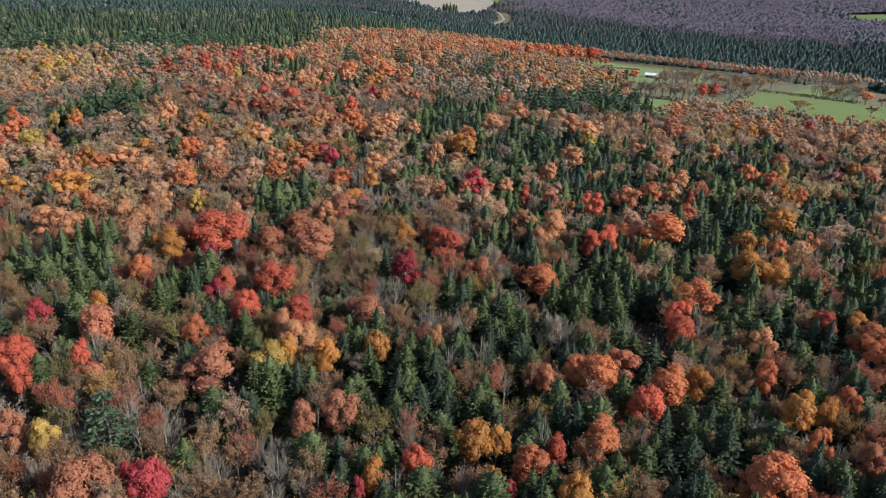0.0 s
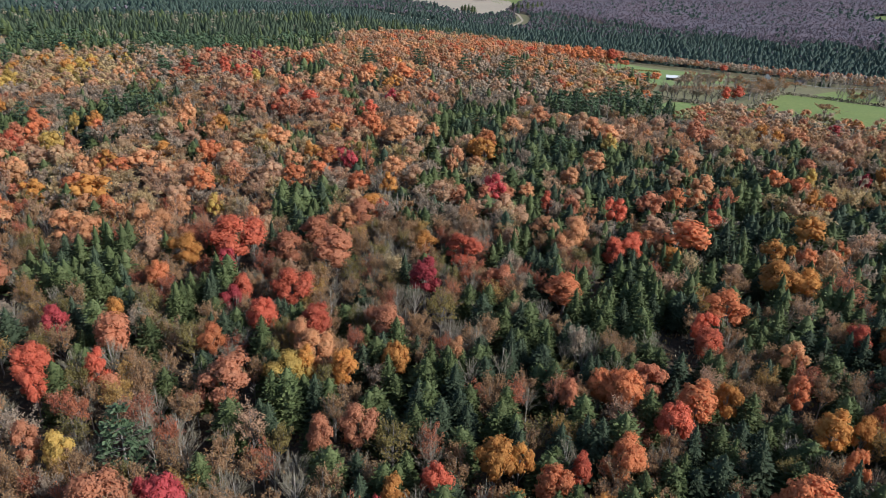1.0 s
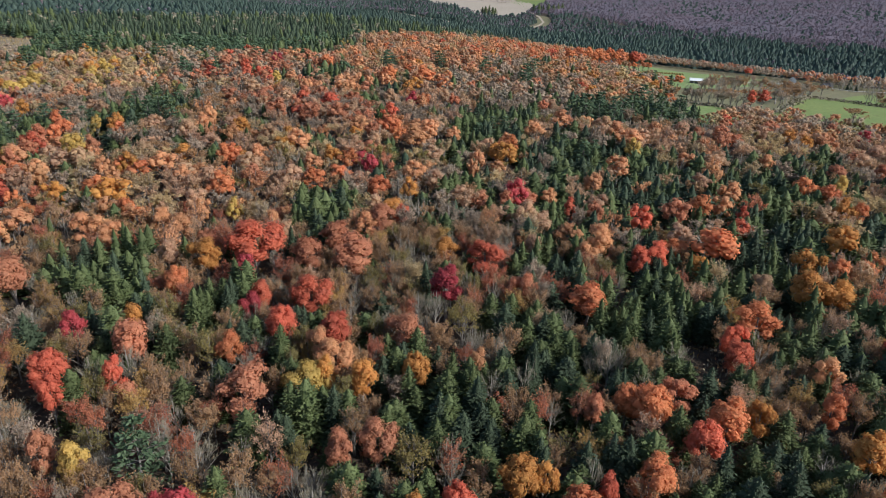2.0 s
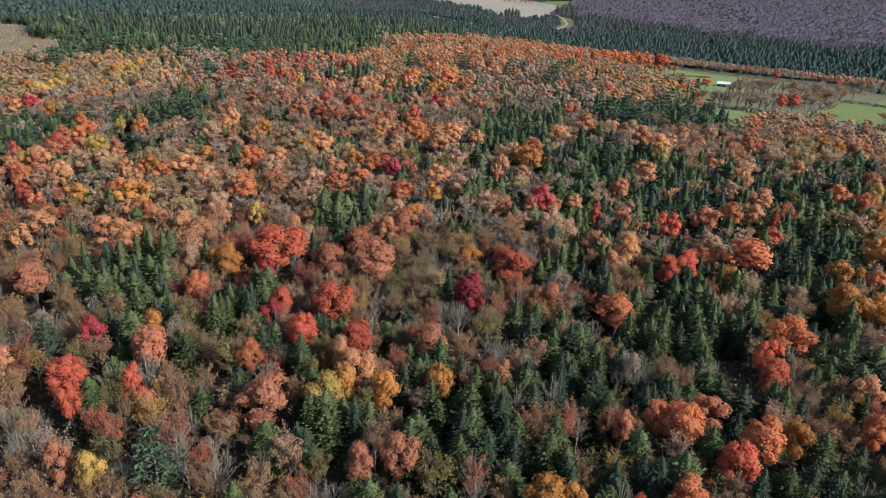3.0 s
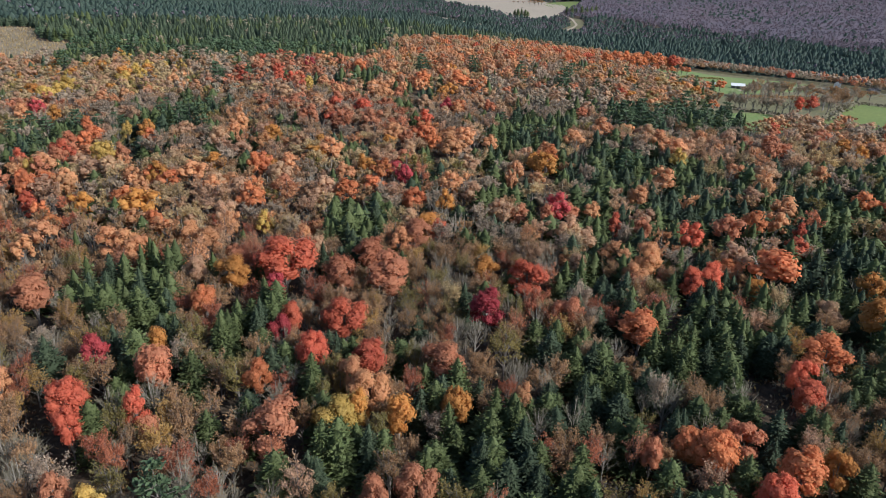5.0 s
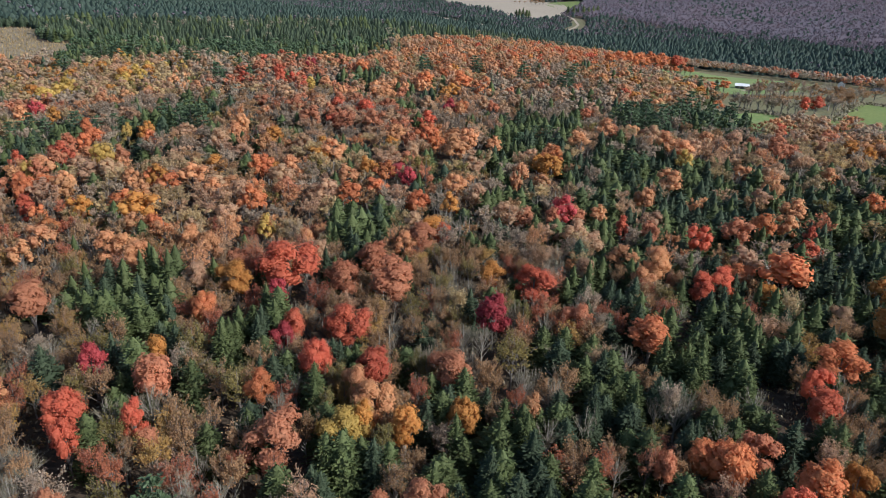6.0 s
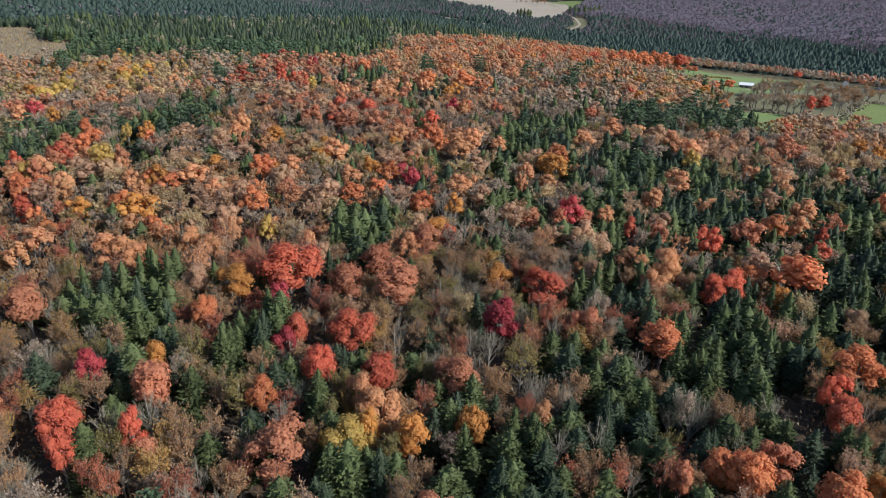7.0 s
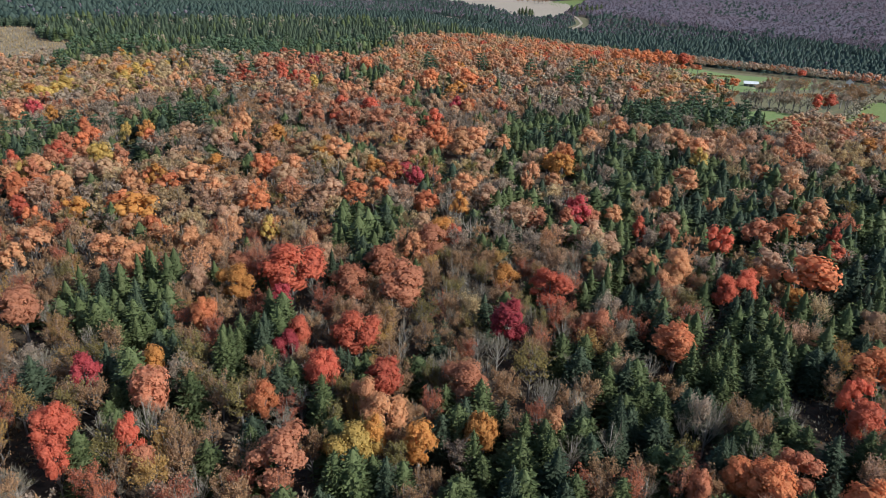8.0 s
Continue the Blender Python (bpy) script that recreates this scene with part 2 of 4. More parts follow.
def lane(name, points, width, mat, label):
    """A road laid over the ground along a line."""
    p = np.array(points, float)
    k = np.linspace(0, len(p) - 1, 40)
    xy = np.column_stack([np.interp(k, np.arange(len(p)), p[:, 0]), np.interp(k, np.arange(len(p)), p[:, 1])])
    d = np.gradient(xy, axis=0)
    side = np.column_stack([-d[:, 1], d[:, 0]]) / np.linalg.norm(d, axis=1, keepdims=True) * width / 2
    e = np.concatenate([xy + side, xy - side])
    v = np.column_stack([e, land(e[:, 0], e[:, 1]) + 0.22])
    ob = new(name, mesh_of(name, v, [(i, i + 1, 41 + i, 40 + i) for i in range(39)], [mat]))
    return tagged(ob, label, "road", kind="structure")


lane("road_valley", [(60, 1180), (66, 1221), (85, 1286), (97, 1344), (94, 1427), (75, 1515)], 4.5, STUBBLE, "pale country road winding through the valley")
lane("road_farm", [(236, 640), (300, 715), (343, 690), (393, 717), (450, 705)], 4, GRAVEL, "pale farm track past the house")
lane("track_barn", [(150, 524), (200, 590), (262, 690)], 3, STUBBLE, "worn tan farm track across the pasture")

# ---------------------------------------------------------------- tree shapes
rng = np.random.default_rng(7)


def unit(a):
    return a / (np.linalg.norm(a, axis=-1, keepdims=True) + 1e-9)


def leaves(c, n, size, long=None, narrow=0.62):
    """Bent diamond-shaped leaf sprays: centres, facing, sizes and, where given, the way they point."""
    k = len(c)
    a = unit(np.cross(n, rng.normal(size=(k, 3)))) if long is None else unit(long)
    b = unit(np.cross(n, a))
    s = np.asarray(size).reshape(-1, 1) * np.ones((k, 1))
    w = s * narrow * rng.uniform(0.75, 1.25, (k, 1))
    bend = unit(n) * s * rng.uniform(-0.1, 0.3, (k, 1))
    v = np.stack([c + a * s - bend, c + b * w, c - a * s - bend, c - b * w], 1).reshape(-1, 3)
    return v, np.arange(4 * k).reshape(-1, 4)


def limbs(p, q, r, s, sides=3):
    """Tapered limbs from p to q with radii r and s."""
    p, q = np.atleast_2d(p).astype(float), np.atleast_2d(q).astype(float)
    k = len(p)
    d = unit(q - p)
    a = unit(np.cross(d, np.array([0.31, 0.92, 0.23])))
    b = np.cross(d, a)
    r, s = np.broadcast_to(r, k).reshape(-1, 1, 1), np.broadcast_to(s, k).reshape(-1, 1, 1)
    ang = np.arange(sides) * 2 * math.pi / sides
    ring = np.cos(ang)[None, :, None] * a[:, None] + np.sin(ang)[None, :, None] * b[:, None]
    v = np.concatenate([p[:, None] + ring * r, q[:, None] + ring * s], 1).reshape(-1, 3)
    base = np.arange(k)[:, None] * 2 * sides
    i = np.arange(sides)[None]
    j = (i + 1) % sides
    f = np.stack([base + i, base + j, base + sides + j, base + sides + i], -1).reshape(-1, 4)
    return v, f


def lumps(c, r, sides, rings, uneven=0.2):
    """Closed uneven clumps of foliage round centres c with radii r."""
    c, k = np.asarray(c, float), len(c)
    up = np.radians(np.linspace(-62, 84, rings + 1))
    ang = np.arange(sides) * 2 * math.pi / sides
    d = np.stack([np.cos(up)[:, None] * np.cos(ang), np.cos(up)[:, None] * np.sin(ang), np.sin(up)[:, None] * np.ones(sides)], -1)
    rad = np.asarray(r).reshape(-1, 1, 1) * rng.uniform(1 - uneven, 1 + uneven, (k, rings + 1, sides))
    v = (c[:, None, None] + d[None] * rad[..., None]).reshape(-1, 3)
    base = (np.arange(k) * (rings + 1) * sides)[:, None, None]
    i = (np.arange(rings) * sides)[None, :, None]
    j, n = np.arange(sides)[None, None], (np.arange(sides)[None, None] + 1) % sides
    f = np.stack([base + i + j, base + i + n, base + i + sides + n, base + i + sides + j], -1).reshape(-1, 4)
    return v, f


def skirts(tiers, sides, girth, blunt, uneven=0.22):
    """The body of a conifer of height 13 and radius 2.2: overlapping ragged skirts of boughs."""
    pieces = []
    for t in range(tiers):
        z = 12.9 - 11.2 * t / tiers
        low = z - 11.2 / tiers * 1.45
        r = 2.2 * girth * np.clip((13.2 - low) / 12.5, 0.05, 1) ** blunt
        a = np.arange(sides) * 2 * math.pi / sides + t * 0.9
        rr = r * rng.uniform(1 - uneven, 1 + uneven, sides)
        top = np.column_stack([np.cos(a) * r * 0.16, np.sin(a) * r * 0.16, np.full(sides, z)])
        end = np.column_stack([np.cos(a) * rr, np.sin(a) * rr, low + rng.uniform(-0.35, 0.35, sides)])
        i = np.arange(sides)
        j = (i + 1) % sides
        pieces.append((np.concatenate([top, end]), np.stack([i, sides + i, sides + j, j], 1)))
    return joined(*pieces)


def joined(*pieces):
    v, f, at = [], [], 0
    for a, b in pieces:
        v.append(a)
        f.append(np.asarray(b) + at)
        at += len(a)
    return np.concatenate(v), np.concatenate(f)


def scatter(k):
    return unit(rng.normal(size=(k, 3)))


def lobes_of(count, upright):
    """Centres and radii of the leaf masses of a domed crown of radius 4, from 5 to 13 m up."""
    i = np.arange(count)
    up = 1 - 1.75 * (i + 0.5) / count + rng.uniform(-0.12, 0.12, count)
    ang = i * 2.4 + rng.uniform(-0.5, 0.5, count)
    out = np.sqrt(np.clip(1 - up ** 2, 0.02, 1)) * rng.uniform(0.5, 1.08, count)
    if upright:
        out = out * 0.72
    c = np.column_stack([np.cos(ang) * out * 2.7, np.sin(ang) * out * 2.7, 8.5 + up * (3.4 if upright else 2.8) + rng.uniform(-0.7, 0.7, count)])
    return c, rng.uniform(0.8, 1.55, count) * (0.9 if upright else 1.0)


def broadleaf(lobes, cards, size, solid=(7, 4), upright=False, branches=20, rough=0.3, core=0.76):
    """A leafy tree: trunk and limbs, and a domed crown of leaf masses shingled with sprays in small tufts."""
    c, r = lobes_of(lobes, upright)
    k = cards * 2
    owner = rng.choice(lobes, k, p=r ** 2 / (r ** 2).sum())
    d = scatter(k)
    d[:, 2] = np.where(d[:, 2] < -0.6, -d[:, 2], d[:, 2])
    tuft = np.sin(d @ np.array([7.1, 3.3, 4.2]) + owner) + np.sin(d @ np.array([-3.0, 6.6, 5.1]) + owner * 2.3) + np.sin(d @ np.array([4.4, -5.2, 6.9]) + owner * 1.1)
    p = c[owner] + d * (r[owner] * (0.97 + 0.07 * tuft) * rng.uniform(0.86, 1.14, k))[:, None]
    gap = np.linalg.norm(p[:, None] - c[None], axis=2) - r[None] * 0.85
    gap[np.arange(k), owner] = 1.0
    keep = np.flatnonzero((gap.min(1) > 0) & (tuft + rng.uniform(-1.2, 1.6, k) > -0.7))[:cards]
    p, d = p[keep], d[keep]
    dome = unit(p - np.array([0, 0, 7.6]))
    crown = joined(leaves(p, d * 0.55 + dome * 0.6 + np.array([0, 0, 0.15]) + rng.normal(size=d.shape) * rough, size * rng.uniform(0.65, 1.3, len(p))), lumps(c, r * core, *solid, 0.14))
    fork = np.column_stack([c[:, 0] * 0.12, c[:, 1] * 0.12, np.clip(c[:, 2] - 3.8, 2.8, 6.6)])
    trunk = [limbs((0, 0, -0.4), (0.06, 0, 3.4), 0.24, 0.19, 6), limbs((0.06, 0, 3.4), (0.2, -0.1, 10.2), 0.19, 0.05, 5)]
    trunk.append(limbs(fork, c, 0.085, 0.03, 4))
    if branches:
        t = rng.choice(lobes, branches)
        trunk.append(limbs(c[t] * 0.8 + fork[t] * 0.2, c[t] + scatter(branches) * r[t][:, None] * 1.05, 0.03, 0.012))
    return joined(*trunk), crown


def leafless(limb_count, twigs, wide=0.05, stems=2):
    """A bare tree: rising limbs that fork and fork again into a rounded haze of fine twigs."""
    ang = np.arange(limb_count) * 2.4 + rng.uniform(-0.4, 0.4, limb_count)
    z0 = rng.uniform(2.2, 6.8, limb_count)
    reach = rng.uniform(1.4, 3.0, limb_count) * (1.15 - z0 / 13)
    p = np.column_stack([np.zeros(limb_count), np.zeros(limb_count), z0])
    q = np.column_stack([np.cos(ang) * reach, np.sin(ang) * reach, z0 + rng.uniform(2.6, 4.4, limb_count) * (1.2 - z0 / 18)])
    k = limb_count * 3
    o = np.repeat(np.arange(limb_count), 3)
    a = p[o] + (q[o] - p[o]) * rng.uniform(0.45, 1.0, (k, 1))
    way = unit(q[o] - p[o]) * 0.8 + rng.normal(size=(k, 3)) * 0.38 + np.array([0, 0, 0.45])
    b = a + unit(way) * rng.uniform(1.3, 2.6, (k, 1))
    b[:, 2] = np.minimum(b[:, 2], 13.0 - 0.16 * (b[:, 0] ** 2 + b[:, 1] ** 2))
    trunk = [limbs((0, 0, -0.4), (0.1, 0.05, 6.5), 0.2, 0.12, 6), limbs((0.1, 0.05, 6.5), (0.2, 0.0, 11.8), 0.12, 0.02, 4), limbs(p, q, 0.08, 0.03, 3), limbs(a, b, 0.035, 0.012, 3)]
    t = rng.choice(k, twigs)
    s = a[t] + (b[t] - a[t]) * rng.uniform(0.2, 1.0, (twigs, 1))
    way = unit(b[t] - a[t]) * 0.75 + rng.normal(size=(twigs, 3)) * 0.42 + np.array([0, 0, 0.4])
    e = s + unit(way) * rng.uniform(0.45, 1.25, (twigs, 1))
    haze = leaves((s + e) / 2, scatter(twigs), np.linalg.norm(e - s, axis=1) / 2, e - s, wide)
    return joined(*trunk), haze


def thinning(limb_count, twigs, k, size, wide=0.05):
    """A half-bare tree: limbs and twigs with leaves left along them, thickest at the top."""
    trunk, haze = leafless(limb_count, twigs, wide)
    q = haze[0].reshape(-1, 4, 3)
    weight = np.clip(q[:, 0, 2] - 4.0, 0.3, 9) ** 0.8
    t = rng.choice(len(q), k, p=weight / weight.sum())
    p = q[t, 0] * (s := rng.uniform(-0.1, 1.0, (k, 1))) + q[t, 2] * (1 - s) + rng.normal(size=(k, 3)) * 0.26
    out = unit(p - np.array([0, 0, 6.0]))
    crown = leaves(p, out + rng.normal(size=(k, 3)) * 0.35 + np.array([0, 0, 0.3]), size * rng.uniform(0.6, 1.35, k), q[t, 0] - q[t, 2] + rng.normal(size=(k, 3)) * 0.5, 0.5)
    return joined(trunk, haze), crown


def needle_tree(boughs, steps, size, girth=1.0, blunt=0.8, body=(8, 8), lift=0.35, rough=0.3):
    """A conifer of height 13 and radius 2.2: a ragged dark body under feathery bough tips that turn upwards."""
    u = (np.arange(boughs) + rng.uniform(0, 1, boughs)) / boughs
    z = 12.7 - 11.4 * u ** 0.72
    ang = np.arange(boughs) * 2.4 + rng.uniform(-0.5, 0.5, boughs)
    swell = 1 + 0.13 * np.sin(ang * 2 + z * 0.9) + 0.1 * np.sin(z * 2.1 + ang)
    length = 2.2 * girth * np.clip((13.2 - z) / 11.2, 0.03, 1) ** blunt * swell * rng.uniform(0.8, 1.14, boughs) + 0.1
    s = np.linspace(0.62, 1.0, steps)[None] * np.ones((boughs, 1)) + rng.uniform(-0.06, 0.06, (boughs, steps))
    a = ang[:, None] + rng.uniform(-0.16, 0.16, (boughs, steps))
    rad = length[:, None] * s
    h = z[:, None] - 0.35 * rad + 0.25 * (s - 0.6) + rng.uniform(-0.12, 0.12, rad.shape)
    c = np.stack([np.cos(a) * rad, np.sin(a) * rad, h], -1).reshape(-1, 3)
    out = np.stack([np.cos(a), np.sin(a), np.zeros_like(a)], -1).reshape(-1, 3)
    way = out * 0.75 + np.array([0, 0, lift]) + rng.normal(size=c.shape) * 0.3
    n = out * 0.75 + np.array([0, 0, 0.75]) + rng.normal(size=c.shape) * rough
    slim = np.clip(rad.reshape(-1) / 1.2, 0.45, 1.0)
    tips = leaves(c, n, size * slim * rng.uniform(0.7, 1.3, len(c)), way, 0.46)
    lead = leaves(np.array([[0, 0, 12.5], [0.05, 0, 12.9]]), np.array([[1.0, 0.2, 0.2], [0.1, 1.0, 0.2]]), 0.4, np.array([[0, 0, 1.0]] * 2), 0.28)
    return limbs((0, 0, -0.4), (0, 0, 11.5), 0.2, 0.03, 5), joined(tips, lead, skirts(*body, girth * 0.78, blunt))


def pine_form(tiers, clump, size):
    """A white pine of height 13 and radius 3.6: level tiers of upswept needle clumps."""
    pieces, br = [], []
    for t in range(tiers):
        z = 3.4 + 9.2 * t / (tiers - 1)
        reach = 3.6 * (1 - (t / tiers) ** 1.6) + 0.35
        for k in range(5 if t < tiers - 2 else 3):
            a = t * 1.3 + k * 1.256 + rng.uniform(-0.35, 0.35)
            far = reach * rng.uniform(0.6, 1.1)
            d = np.array([math.cos(a), math.sin(a), 0.16])
            br.append((np.array([0, 0, z - 0.3]), np.array([0, 0, z - 0.3]) + d * far))
            s = rng.uniform(0.35, 1.05, clump)[:, None]
            c = np.array([0, 0, z - 0.2]) + d * far * s + rng.normal(size=(clump, 3)) * np.array([0.36, 0.36, 0.14])
            pieces.append(leaves(c, np.array([0, 0, 1.0]) + rng.normal(size=(clump, 3)) * 0.5, size * rng.uniform(0.7, 1.2, clump), d + rng.normal(size=(clump, 3)) * 0.6, 0.5))
    b = np.array(br)
    return joined(limbs((0, 0, -0.4), (0, 0, 12.4), 0.24, 0.03, 5), limbs(b[:, 0], b[:, 1], 0.06, 0.02)), joined(*pieces)


CONE = ((1.0, 0.66), (1.1, 0.58), (0.92, 0.78), (1.15, 0.52), (1.05, 0.7))
NEAR = {
    "full": [broadleaf(17, 2300, 0.19), broadleaf(13, 2200, 0.19), broadleaf(20, 2300, 0.19), broadleaf(14, 1900, 0.19, upright=True), broadleaf(11, 2100, 0.195), broadleaf(16, 2000, 0.19, upright=True)],
    "thin": [thinning(18, 600, 1900, 0.18, 0.03), thinning(22, 640, 1600, 0.18, 0.03), thinning(16, 560, 2100, 0.18, 0.03), thinning(20, 600, 1800, 0.185, 0.03)],
    "bare": [leafless(20, 1250, 0.036), leafless(24, 1350, 0.036), leafless(18, 1150, 0.037), leafless(22, 1250, 0.036)],
    "needle": [needle_tree(420, 3, 0.34, g, b, (9, 10)) for g, b in CONE],
    "spire": [needle_tree(380, 3, 0.32, g, b, (9, 10), 0.15) for g, b in ((0.95, 0.8), (1.05, 0.72), (0.9, 0.76))],
    "pine": [pine_form(8, 22, 0.38), pine_form(7, 24, 0.4)],
}
MID = {
    "full": [broadleaf(n, 360, 0.33, (5, 3), u, 2) for n, u in ((13, False), (16, False), (11, False), (13, True), (18, False), (10, True), (14, False))],
    "thin": [thinning(11, 70, 720, 0.31, 0.07) for _ in range(5)],
    "bare": [leafless(11, 330, 0.075) for _ in range(5)],
    "needle": [needle_tree(120, 2, 0.48, g, b, (6, 8)) for g, b in CONE],
    "spire": [needle_tree(110, 2, 0.45, g, 0.7, (6, 8), 0.15) for g in (0.95, 1.05, 0.9)],
    "pine": [pine_form(8, 15, 0.52), pine_form(7, 16, 0.52), pine_form(8, 15, 0.5)],
}
FAR = {
    "full": [broadleaf(n, 95, 0.5, (5, 2), False, 0) for n in (9, 7, 10, 8, 11, 9)],
    "thin": [broadleaf(7, 110, 0.45, (5, 2), False, 0, 0.4, 0.7) for _ in range(6)],
    "bare": [broadleaf(7, 110, 0.42, (5, 2), True, 0, 0.5, 0.62) for _ in range(6)],
    "needle": [needle_tree(34, 1, 0.75, g, b, (5, 6)) for g, b in CONE],
    "spire": [needle_tree(30, 1, 0.7, g, 0.65, (5, 6)) for g in (0.95, 1.05, 0.9)],
    "pine": [broadleaf(8, 100, 0.5, (5, 2), False, 0) for _ in range(4)],
}


def far_dome(tops, upright):
    """A crown at the far end of the valley: a few rounded tops leaning on one another."""
    c, r = lobes_of(tops, upright)
    return limbs((0, 0, -0.4), (0, 0, 6.0), 0.2, 0.15, 3), lumps(c, r * 1.2, 4, 2, 0.3)


DISTANT = {
    "full": [far_dome(4, False) for _ in range(8)],
    "bare": [far_dome(3, True) for _ in range(8)],
    "needle": [(limbs((0, 0, -0.4), (0, 0, 5.0), 0.2, 0.15, 3), skirts(3, 5, g * 1.3, b * 0.55, 0.35)) for g, b in CONE],
}

